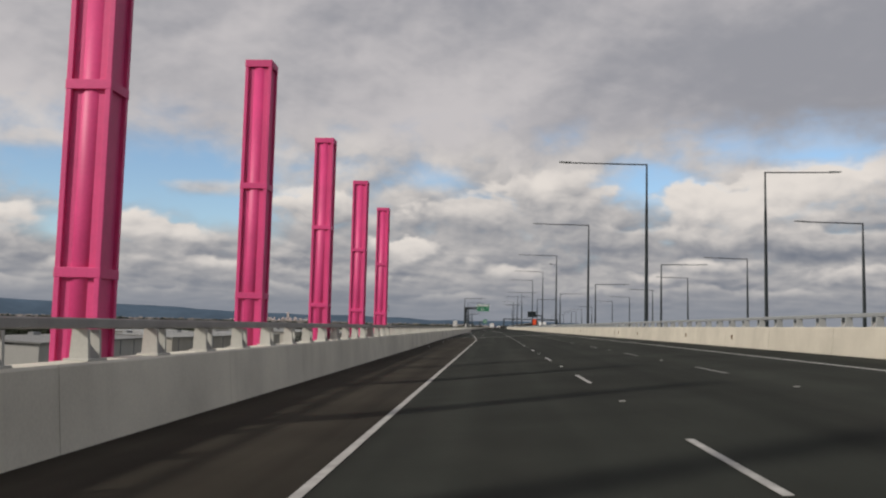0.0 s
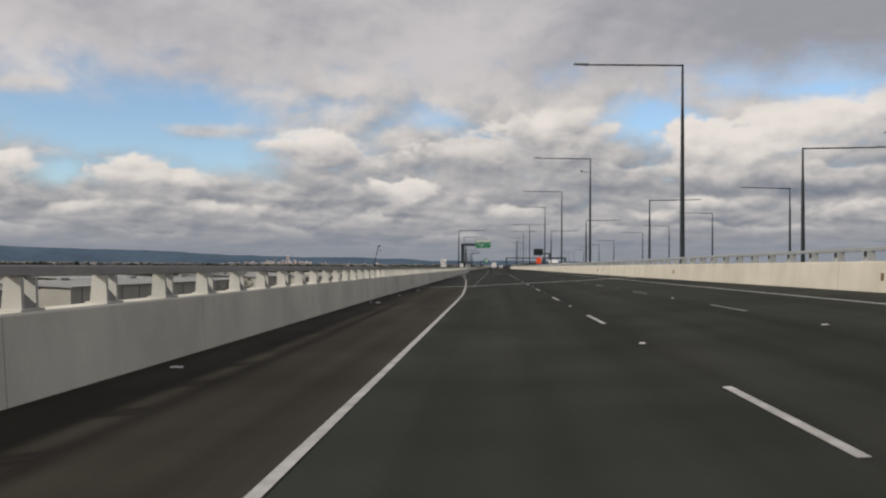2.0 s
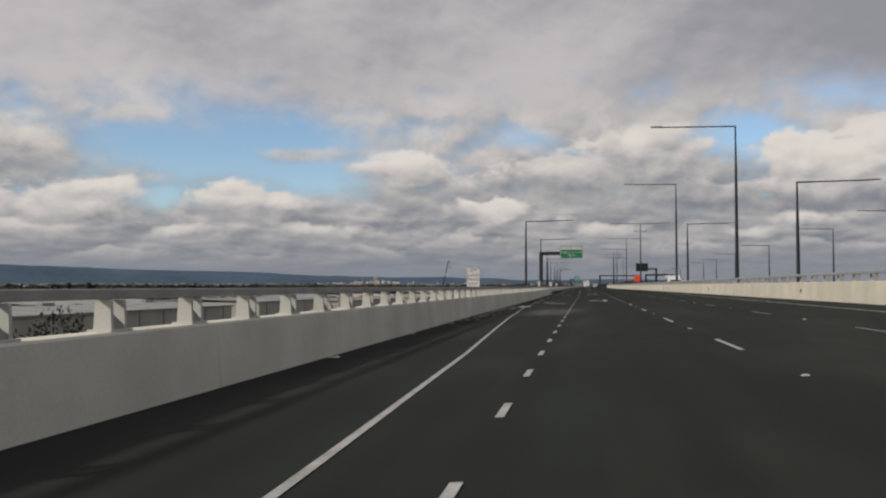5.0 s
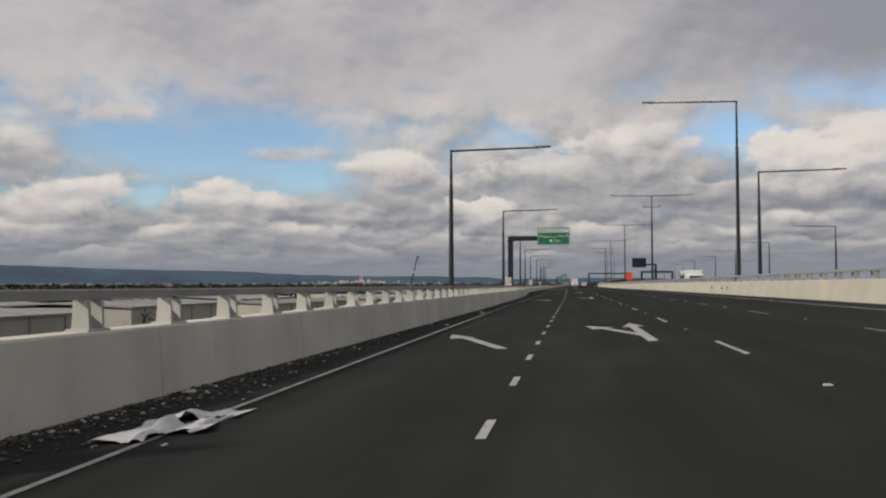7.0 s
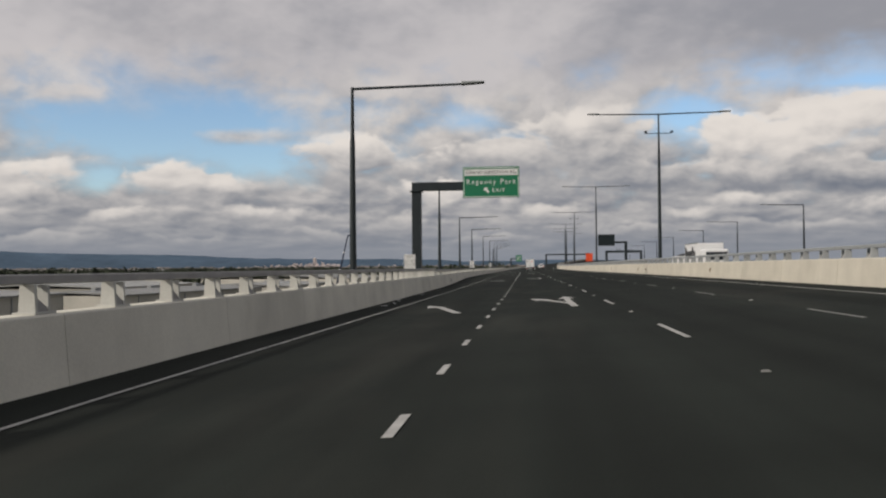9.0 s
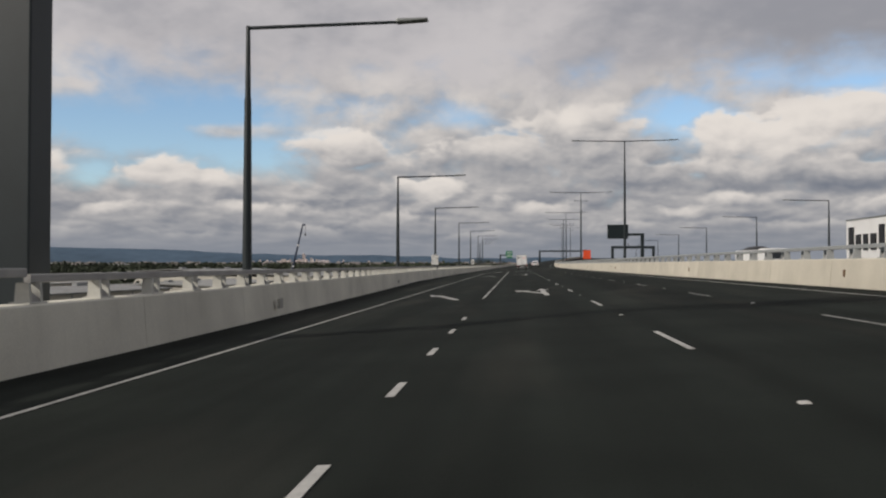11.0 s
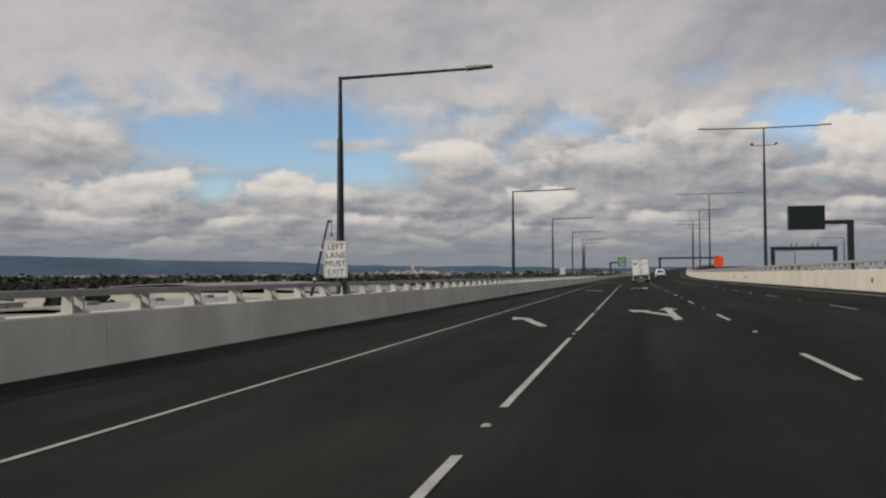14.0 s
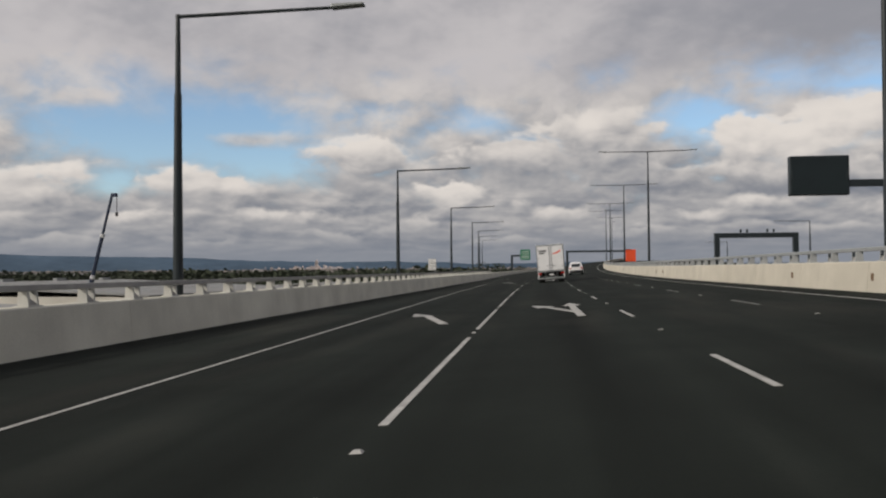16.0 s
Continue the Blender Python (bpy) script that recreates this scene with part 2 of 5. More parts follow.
M = {
    "concrete": mat("concrete", (0.70, 0.675, 0.585), 0.85, vary=0.22, scale=0.55, fine=25, bump=0.2, spec=0.25, per_object=0.05),
    "concrete_pale": mat("pale_concrete", (0.52, 0.515, 0.475), 0.85, vary=0.22, scale=0.7, fine=25, bump=0.2, spec=0.25, per_object=0.04),
    "nosing": mat("pale_mortar", (0.22, 0.21, 0.19), 0.85, vary=0.3, scale=2.0, fine=30),
    "steel": mat("galvanised_steel", (0.30, 0.315, 0.31), 0.5, metal=0.6, vary=0.15, scale=2.0, fine=30),
    "dark_steel": mat("dark_painted_steel", (0.016, 0.023, 0.026), 0.45, vary=0.25, scale=1.5, fine=25),
    "rail_steel": mat("weathered_rail_steel", (0.36, 0.35, 0.335), 0.65, metal=0.0, vary=0.25, scale=1.5, fine=30),
    "right_rail": mat("pale_galvanised_rail", (0.33, 0.345, 0.345), 0.55, metal=0.3, vary=0.12, scale=2.0, fine=30),
    "worn_line": mat("worn_road_paint", (0.19, 0.19, 0.18), 0.8, vary=0.5, scale=5.0, fine=30, bump=0.2),
    "post_grey": mat("galvanised_post", (0.34, 0.355, 0.355), 0.6, metal=0.1, vary=0.2, scale=2.0, fine=30, per_object=0.1),
    "patch": mat("grey_mortar", (0.38, 0.37, 0.335), 0.9, vary=0.2, scale=4.0, fine=30, bump=0.2),
    "sheet_white": mat("dirty_plastic", (0.58, 0.58, 0.58), 0.6, vary=0.25, scale=3.0, fine=20),
    "sign_back": mat("dark_sign_cabinet", (0.010, 0.017, 0.019), 0.4, vary=0.2, scale=1.0, fine=12),
    "skylight": mat("ribbed_skylight", (0.22, 0.235, 0.23), 0.5, vary=0.2, scale=0.4, fine=3.0),
    "concrete_cream": mat("cream_concrete", (0.53, 0.495, 0.415), 0.85, vary=0.18, scale=0.7, fine=25, bump=0.2, spec=0.25, per_object=0.04),
    "pink": mat("pink_paint", (0.70, 0.062, 0.225), 0.5, vary=0.2, scale=1.2, fine=20, spec=0.45),
    "white_line": mat("white_road_paint", (0.40, 0.395, 0.375), 0.75, vary=0.4, scale=3.0, fine=30, bump=0.2),
    "white": mat("white_paint", (0.72, 0.72, 0.70), 0.4, vary=0.1, scale=1.0, fine=20),
    "grey_roof": mat("grey_sheet_roof", (0.23, 0.23, 0.225), 0.7, vary=0.25, scale=0.15, fine=2.0, per_object=0.25),
    "cream_wall": mat("cream_wall", (0.44, 0.42, 0.37), 0.8, vary=0.2, scale=0.2, fine=3.0, per_object=0.2),
    "ground": mat("dry_ground", (0.13, 0.125, 0.085), 0.95, vary=0.5, scale=0.012, fine=0.2, tint=(0.05, 0.06, 0.035)),
    "leaf": mat("dark_foliage", (0.040, 0.052, 0.028), 0.8, vary=0.5, scale=0.6, fine=4.0, per_object=0.3),
    "bark": mat("bark", (0.10, 0.075, 0.05), 0.9, vary=0.3),
    # the blue of distant haze is put into the hills' base colour
    "hill": mat("haze_tinted_hill", (0.090, 0.130, 0.180), 1.0, vary=0.35, scale=0.002, fine=0.02, spec=0.0),
    "sign_green": mat("green_sign_face", (0.010, 0.16, 0.075), 0.5, vary=0.1, scale=2.0, fine=20),
    "black": mat("black_enamel", (0.012, 0.012, 0.013), 0.5, vary=0.2),
    "orange": mat("orange_paint", (0.75, 0.085, 0.025), 0.5, vary=0.12, scale=0.5, fine=5.0),
    "rubber": mat("tyre_rubber", (0.018, 0.018, 0.018), 0.8, vary=0.2),
    "glass_dark": mat("dark_glass", (0.02, 0.024, 0.028), 0.08, vary=0.1, spec=0.7),
    "red_lens": mat("red_lens", (0.45, 0.02, 0.015), 0.25, vary=0.1),
    "reflector": mat("brown_reflector", (0.16, 0.10, 0.06), 0.5, vary=0.2),
    "truck_white": mat("white_vehicle_paint", (0.74, 0.74, 0.73), 0.35, vary=0.08, scale=1.5, fine=15),
    "door_grey": mat("grey_roller_door", (0.26, 0.27, 0.27), 0.6, vary=0.15),
    "white_wall": mat("white_wall", (0.46, 0.455, 0.43), 0.7, vary=0.12, scale=0.2, fine=3.0, per_object=0.12),
    "pale_roof": mat("pale_sheet_roof", (0.30, 0.30, 0.29), 0.7, vary=0.2, scale=0.15, fine=2.0, per_object=0.2),
    "tower": mat("pale_tower_wall", (0.80, 0.69, 0.65), 0.8, vary=0.15, scale=0.02, fine=0.2, per_object=0.25),
    "suburb": mat("suburb_walls", (0.24, 0.215, 0.20), 0.85, vary=0.9, scale=0.02, fine=0.05),
    "crane_blue": mat("dark_blue_paint", (0.02, 0.03, 0.06), 0.4, vary=0.15),
    "crane_white": mat("white_crane_paint", (0.6, 0.6, 0.6), 0.45, vary=0.1),
    "chrome": mat("chrome", (0.6, 0.6, 0.6), 0.2, metal=1.0, vary=0.05),
}


def dust_material():
    """Pale powder that lets the asphalt through between its smears."""
    m = mat("pale_dust", (0.40, 0.39, 0.36), 0.95, vary=0.2, scale=2.0, fine=20)
    t = m.node_tree
    pos, mp, n = t.nodes.new("ShaderNodeTexCoord"), t.nodes.new("ShaderNodeMapping"), t.nodes.new("ShaderNodeTexNoise")
    sepg = t.nodes.new("ShaderNodeSeparateXYZ")
    t.links.new(pos.outputs["Generated"], sepg.inputs[0])
    t.links.new(pos.outputs["Object"], mp.inputs[0])
    mp.inputs["Scale"].default_value = (1.0, 0.5, 1.0)
    t.links.new(mp.outputs[0], n.inputs["Vector"])
    n.inputs["Scale"].default_value, n.inputs["Detail"].default_value, n.inputs["Distortion"].default_value = 1.6, 6.0, 0.35

    def mt(op, a, b):
        q = t.nodes.new("ShaderNodeMath")
        q.operation = op
        for i, val in enumerate((a, b)):
            if isinstance(val, float):
                q.inputs[i].default_value = val
            else:
                t.links.new(val, q.inputs[i])
        return q.outputs[0]

    edge = mt("MULTIPLY", mt("MULTIPLY", sepg.outputs[0], mt("SUBTRACT", 1.0, sepg.outputs[0])), mt("MULTIPLY", sepg.outputs[1], mt("SUBTRACT", 1.0, sepg.outputs[1])))
    ramp = t.nodes.new("ShaderNodeMapRange")
    t.links.new(mt("MULTIPLY", n.outputs[0], mt("MULTIPLY", edge, 16.0)), ramp.inputs[0])
    ramp.inputs[1].default_value, ramp.inputs[2].default_value, ramp.inputs[4].default_value = 0.14, 0.70, 0.30
    t.links.new(ramp.outputs[0], t.nodes["Principled BSDF"].inputs["Alpha"])
    return m


def weathered(m, strength):
    """Rain streaks and broad blotches over a concrete face."""
    t = m.node_tree
    b = t.nodes["Principled BSDF"]
    base = b.inputs["Base Color"].links[0].from_socket
    pos = t.nodes.new("ShaderNodeNewGeometry")
    for scale, detail, lo, hi, gain, tone in (((2.2, 2.2, 0.22), 5.0, 0.52, 0.80, strength, (0.16, 0.15, 0.12, 1)), ((0.3, 0.3, 0.9), 6.0, 0.50, 0.78, strength * 0.8, (0.24, 0.215, 0.16, 1)),
                                              ((0.5, 0.5, 2.6), 4.0, 0.60, 0.75, strength * 0.7, (0.66, 0.64, 0.58, 1))):
        mp, n, r, mx = t.nodes.new("ShaderNodeMapping"), t.nodes.new("ShaderNodeTexNoise"), t.nodes.new("ShaderNodeMapRange"), t.nodes.new("ShaderNodeMix")
        mp.inputs["Scale"].default_value = scale
        t.links.new(pos.outputs["Position"], mp.inputs[0])
        t.links.new(mp.outputs[0], n.inputs["Vector"])
        n.inputs["Scale"].default_value, n.inputs["Detail"].default_value = 1.0, detail
        t.links.new(n.outputs[0], r.inputs[0])
        r.inputs[1].default_value, r.inputs[2].default_value, r.inputs[4].default_value = lo, hi, gain
        mx.data_type = "RGBA"
        t.links.new(r.outputs[0], mx.inputs[0])
        t.links.new(base, mx.inputs[6])
        mx.inputs[7].default_value = tone
        base = mx.outputs[2]
    t.links.new(base, b.inputs["Base Color"])


weathered(M["concrete"], 0.12)
weathered(M["concrete_pale"], 0.16)
weathered(M["concrete_cream"], 0.12)
M["dust"] = dust_material()


def rubble_material():
    """Mostly dark grit, here and there a pale or reddish chip."""
    m = mat("rubble_stone", (0.06, 0.055, 0.05), 0.9, vary=0.6, scale=5.0, fine=20)
    t = m.node_tree
    geo, ramp = t.nodes.new("ShaderNodeNewGeometry"), t.nodes.new("ShaderNodeValToRGB")
    t.links.new(geo.outputs["Random Per Island"], ramp.inputs[0])
    e = ramp.color_ramp.elements
    e[0].position, e[0].color = 0.0, (0.05, 0.045, 0.04, 1)
    e[1].position, e[1].color = 0.7, (0.105, 0.095, 0.082, 1)
    for p, c in ((0.80, (0.12, 0.075, 0.055, 1)), (0.88, (0.26, 0.24, 0.21, 1)), (0.97, (0.6, 0.58, 0.55, 1))):
        e.new(p).color = c
    t.links.new(ramp.outputs[0], t.nodes["Principled BSDF"].inputs["Base Color"])
    return m


M["rubble"] = rubble_material()


def road_material(name, color, track, streak, fading_film=False):
    """Asphalt: stone grain, long wheel tracks polished by tyres, dusty streaks and a few oil spots."""
    m = mat(name, color, 0.95, vary=0.35, scale=0.4, fine=45, bump=0.45, spec=0.08)
    t = m.node_tree
    b = t.nodes["Principled BSDF"]
    base = b.inputs["Base Color"].links[0].from_socket
    pos, mp, mp2 = t.nodes.new("ShaderNodeNewGeometry"), t.nodes.new("ShaderNodeMapping"), t.nodes.new("ShaderNodeMapping")
    mp.inputs["Scale"].default_value, mp2.inputs["Scale"].default_value = (1.15, 0.018, 1.0), (0.5, 0.09, 1.0)
    long_n, patch = t.nodes.new("ShaderNodeTexNoise"), t.nodes.new("ShaderNodeTexNoise")
    for mapping, n, d in ((mp, long_n, 4.0), (mp2, patch, 6.0)):
        t.links.new(pos.outputs["Position"], mapping.inputs[0])
        t.links.new(mapping.outputs[0], n.inputs["Vector"])
        n.inputs["Scale"].default_value, n.inputs["Detail"].default_value = 1.0, d
    r1, r2 = t.nodes.new("ShaderNodeMapRange"), t.nodes.new("ShaderNodeMapRange")
    t.links.new(long_n.outputs[0], r1.inputs[0])
    r1.inputs[1].default_value, r1.inputs[2].default_value, r1.inputs[3].default_value, r1.inputs[4].default_value = 0.3, 0.7, 1 - track, 1 + track
    t.links.new(patch.outputs[0], r2.inputs[0])
    r2.inputs[1].default_value, r2.inputs[2].default_value, r2.inputs[3].default_value, r2.inputs[4].default_value = 0.52, 0.78, 0.0, streak
    hsv, dusty = t.nodes.new("ShaderNodeHueSaturation"), t.nodes.new("ShaderNodeMix")
    t.links.new(r1.outputs[0], hsv.inputs["Value"])
    t.links.new(base, hsv.inputs["Color"])
    dusty.data_type = "RGBA"
    t.links.new(r2.outputs[0], dusty.inputs[0])
    t.links.new(hsv.outputs[0], dusty.inputs[6])
    dusty.inputs[7].default_value = (0.15, 0.14, 0.12, 1)
    last = dusty.outputs[2]
    if fading_film:                          # a paler film, even up to y 167, thinning out along the road to y 283
        sp, far, film = t.nodes.new("ShaderNodeSeparateXYZ"), t.nodes.new("ShaderNodeMapRange"), t.nodes.new("ShaderNodeMix")
        t.links.new(pos.outputs["Position"], sp.inputs[0])
        t.links.new(sp.outputs[1], far.inputs[0])
        far.inputs[1].default_value, far.inputs[2].default_value, far.inputs[3].default_value, far.inputs[4].default_value = 167.0, 283.0, 0.085, 0.0
        film.data_type = "RGBA"
        t.links.new(far.outputs[0], film.inputs[0])
        t.links.new(last, film.inputs[6])
        film.inputs[7].default_value = (0.15, 0.158, 0.142, 1)
        last = film.outputs[2]
    t.links.new(last, b.inputs["Base Color"])
    return m


M["asphalt"] = road_material("worn_asphalt", (0.0298, 0.0325, 0.0275), 0.28, 0.12)
M["asphalt_new"] = road_material("newer_asphalt", (0.0134, 0.0166, 0.0142), 0.32, 0.13, True)
M["shoulder"] = road_material("shoulder_asphalt", (0.0365, 0.0325, 0.0252), 0.40, 0.15)


# ---- road geometry ----
def interp(y, ks, vs):
    return float(np.interp(y, ks, vs))


CURVE = 430.0


def cx(y):
    """Sideways shift of the road: straight, a slight turn to the left, then a wide bend to the right."""
    return max(0.0, y - CURVE) ** 2 / 4280.0 - 0.0062 * max(0.0, y - 262.0)


def gz(y):
    """Rise of the road past the bend's start."""
    d = max(0.0, y - CURVE)
    return d * d / 22000.0 if d < 200 else 1.818 + (d - 200) * 0.0182


def rise(x, y):
    """The exit side stays low while the through lanes climb."""
    return gz(y) * (0.25 + 0.75 * min(1.0, max(0.0, (x + 7.0) / 7.0)))


def cross(x):
    return 0.0632 * x if x > 0 else 0.025 * x


def left_foot(y):
    return interp(y, (-39.9, 0.1, 61.8, 88, 118.7, 158.1, 228.9, 287.6, 317.8, 348.9, 399.4, 459.5, 519.5, 639.5, 819.5), (-2.35, -2.44, -3.07, -3.55, -3.75, -4.15, -4.3, -4.9, -6.0, -7.3, -7.5, -7.1, -7.6, -14, -30))


def right_foot(y):
    return interp(y, (-40, 0, 23, 46, 72, 128, 208, 233, 294, 363, 417, 820), (12.0, 12.1, 12.2, 12.2, 12.05, 11.55, 11.3, 11.3, 11.1, 10.55, 10.7, 11.0))


def left_edge(y):
    return interp(y, (-39.9, 61.8, 88, 103.6, 118.7, 138.4, 158.1, 177.5, 228.9, 287.6, 348.9, 399.4, 459.5, 519.5, 639.5, 819.5), (0.44, 0.38, 0.32, -0.03, -0.5, -1.1, -2.0, -2.67, -3.3, -3.09, -3.16, -3.2, -3.5, -3.8, -9, -22))


def right_edge(y):
    return interp(y, (-40, 0, 45, 70, 127, 205, 231, 291, 414, 820), (10.1, 10.1, 10.25, 10.05, 9.8, 10.0, 10.1, 10.05, 9.5, 9.6))


def on_road(x, y, h=0.0):
    """A point of the road's surface: x metres from the continuity line, y along, h above it."""
    return Vector((x + cx(y), y, cross(x) + rise(x, y) + h))


def heading(y):
    return math.atan((0.0062 if y > 262 else 0.0) - max(0.0, y - CURVE) / 2140.0)


def mesh_of(name, verts, faces, material):
    me = bpy.data.meshes.new(name)
    me.from_pydata([tuple(v) for v in verts], [], faces)
    me.materials.append(material)
    me.update()
    return me


def thing(name, label, category, group="", kind="", at=(0, 0, 0), rz=0.0):
    ob = new(name)
    ob.matrix_world = Matrix.Translation(at) @ Matrix.Rotation(rz, 4, "Z")
    return tagged(ob, label, category, group, kind)


def part(name, bm, material, parent, label=""):
    me = bpy.data.meshes.new(name)
    bm.to_mesh(me)
    bm.free()
    me.materials.append(material)
    ob = new(name, me)
    ob.parent = parent
    return tagged(ob, label)


def piece(name, me, parent, m=None, label=""):
    ob = new(name, me)
    ob.parent = parent
    if m is not None:
        ob.matrix_local = m
    return tagged(ob, label)


def box(bm, lo, hi, bevel=0.0):
    """A box from corner to corner, added to bm."""
    c = [(a + b) / 2 for a, b in zip(lo, hi)]
    s = [b - a for a, b in zip(lo, hi)]
    r = bmesh.ops.create_cube(bm, size=1.0, matrix=Matrix.Translation(c) @ Matrix.Diagonal((*s, 1)))
    if bevel:
        es = list({e for v in r["verts"] for e in v.link_edges})
        bmesh.ops.bevel(bm, geom=es, offset=bevel, segments=2, affect="EDGES", profile=0.5)
    return bm


def tube(bm, a, b, r1, r2, seg=10):
    a, b = Vector(a), Vector(b)
    d = b - a
    m = Matrix.Translation((a + b) / 2) @ d.to_track_quat("Z", "Y").to_matrix().to_4x4()
    bmesh.ops.create_cone(bm, cap_ends=True, segments=seg, radius1=r1, radius2=r2, depth=d.length, matrix=m)
    return bm


def loft(sections, closed_ends=True):
    """Verts and faces through rings of equal count."""
    n = len(sections[0])
    verts = [p for s in sections for p in s]
    faces = []
    for i in range(len(sections) - 1):
        for j in range(n):
            k = (j + 1) % n
            faces.append((i * n + j, i * n + k, (i + 1) * n + k, (i + 1) * n + j))
    if closed_ends:
        faces.append(tuple(range(n - 1, -1, -1)))
        faces.append(tuple((len(sections) - 1) * n + j for j in range(n)))
    return verts, faces


def steps(a, b, d):
    n = max(1, round((b - a) / d))
    return [a + (b - a) * i / n for i in range(n + 1)]


Y0, Y1 = -40.0, 800.0
STN = steps(Y0, CURVE, 10.0)[:-1] + steps(CURVE, Y1, 10.0)

JOINT = 108.1


def deck(name, stations, material, label):
    """A stretch of the road's own surface with its depth, and the ledges outside the parapets."""
    rings = []
    for y in stations:
        l, r = left_foot(y), right_foot(y)
        rings.append([on_road(l - 2.2, y, -1.9), on_road(r + 2.7, y, -1.9), on_road(r + 2.7, y, -0.5), on_road(r + 0.45, y, -0.5), on_road(r + 0.45, y),
                      on_road(0, y), on_road(l - 0.45, y), on_road(l - 0.45, y, -0.9), on_road(l - 2.2, y, -0.9)])
    return tagged(new(name, mesh_of(name, *loft(rings), material)), label, "road", kind="structure")


deck("road_1", [y for y in STN if y < JOINT - 5] + [JOINT], M["asphalt"], "worn dark grey asphalt carriageway on a viaduct")
deck("road_2", [JOINT + 1.1] + [y for y in STN if y > JOINT + 5], M["asphalt_new"], "newer blackish asphalt carriageway on a viaduct")
v, f = [], []
for i, y in enumerate([y for y in STN if y < JOINT - 5] + [JOINT]):
    l, e = left_foot(y) - 0.1, left_edge(y)
    v += [on_road(l, y, 0.004), on_road(0, y, 0.004), on_road(max(e, 0.02), y, 0.004)]
    if i:
        a, b = 3 * (i - 1), 3 * i
        f += [(a, a + 1, b + 1, b), (a + 1, a + 2, b + 2, b + 1)]
tagged(new("road_shoulder", mesh_of("road_shoulder", v, f, M["shoulder"])), "brownish asphalt shoulder beside the concrete parapet", "road shoulder", kind="structure")
# comb expansion joint across the deck
joint = thing("expansion_joint", "steel comb expansion joint across the viaduct deck", "expansion joint", kind="structure")
bm = bmesh.new()
for ya, yb in ((JOINT, JOINT + 0.2), (JOINT + 0.9, JOINT + 1.1)):
    for xa, xb in ((-3.7, 0.0), (0.0, 11.95)):
        q = [bm.verts.new(on_road(x, y, h)) for x, y, h in ((xa, ya, 0.006), (xb, ya, 0.006), (xb, yb, 0.006), (xa, yb, 0.006))]
        bm.faces.new(q)
part("nosing", bm, M["nosing"], joint, "pale mortar nosing strips")
bm = bmesh.new()
q = [bm.verts.new(on_road(x, y, -0.06)) for x, y in ((-3.7, JOINT), (0, JOINT), (11.95, JOINT), (11.95, JOINT + 1.1), (0, JOINT + 1.1), (-3.7, JOINT + 1.1))]
bm.faces.new(q[0:2] + q[4:6]), bm.faces.new(q[1:5])
part("trough", bm, M["black"], joint)
v, f = [], []
for i in range(115):
    x = -3.65 + i * 0.135
    for ya, yb, dx in ((JOINT + 0.2, JOINT + 0.62, 0.0), (JOINT + 0.9, JOINT + 0.5, 0.0675)):
        n = len(v)
        v += [on_road(x + dx, ya, 0.004), on_road(x + dx + 0.10, ya, 0.004), on_road(x + dx + 0.07, yb, 0.004), on_road(x + dx + 0.03, yb, 0.004)]
        v += [p - Vector((0, 0, 0.04)) for p in v[n:n + 4]]
        f += [(n, n + 1, n + 2, n + 3), (n + 1, n + 5, n + 6, n + 2), (n + 4, n, n + 3, n + 7), (n + 3, n + 2, n + 6, n + 7)]
piece("comb_teeth", mesh_of("comb_teeth", v, f, M["rail_steel"]), joint, label="interlocking grey steel teeth")


def ribbon(name, edge, width, label):
    v, f = [], []
    for i, y in enumerate(STN):
        x, half = edge(y), width * interp(y, (114, 153), (0.5, 0.36))
        v += [on_road(x - half, y, 0.009), on_road(x + half, y, 0.009)]
        if i:
            f.append((2 * i - 2, 2 * i - 1, 2 * i + 1, 2 * i))
    return tagged(new(name, mesh_of(name, v, f, M["white_line"])), label, "road marking", kind="structure")


ribbon("edge_line", left_edge, 0.108, "solid white painted edge line on asphalt")
ribbon("edge_line", right_edge, 0.12, "solid white painted edge line on asphalt")


def road_matrix(x, y, h=0.0):
    tilt = math.atan(0.0632 if x > 0 else 0.025)
    return Matrix.Translation(on_road(x, y, h)) @ Matrix.Rotation(heading(y), 4, "Z") @ Matrix.Rotation(-tilt, 4, "Y")


def dash_mesh(length, width=0.082, paint="white_line"):
    bm = box(bmesh.new(), (-width / 2, 0, 0.0), (width / 2, length, 0.006))
    me = bpy.data.meshes.new("dash")
    bm.to_mesh(me)
    bm.free()
    me.materials.append(M[paint])
    return me


LINE_L2, LINE_L3, LINE_D = 3.95, 7.18, 0.38
dash3, dash3_worn, dash1, dash9 = dash_mesh(3.0), dash_mesh(3.0, 0.075, "worn_line"), dash_mesh(1.05, 0.095), dash_mesh(9.6, 0.088)
bm = bmesh.new()
box(bm, (-0.05, -0.05, 0), (0.05, 0.05, 0.018))
for vert in bm.verts:
    if vert.co.z > 0.01:
        vert.co.x *= 0.6
        vert.co.y *= 0.6
stud_me = bpy.data.meshes.new("stud")
bm.to_mesh(stud_me)
bm.free()
stud_me.materials.append(M["white_line"])
stud_worn_me = stud_me.copy()
stud_worn_me.materials[0] = M["worn_line"]
for x, shift, name in ((LINE_L2, 0.0, "lane_line"), (LINE_L3, 1.6, "lane_line")):
    line = thing(name, "broken white lane line with raised reflective studs", "road marking", kind="structure")
    for k in range(-3, 60):
        y = 12 * k + 9.3 + shift - 3.05
        piece("dash", dash3 if x < 5 else dash3_worn, line, road_matrix(x, y, 0.004))
        piece("stud", stud_me if k % 3 else stud_worn_me, line, road_matrix(x, y + 7.6, 0.004))
line = thing("continuity_line", "short white continuity dashes beside the exit lane", "road marking", kind="structure")
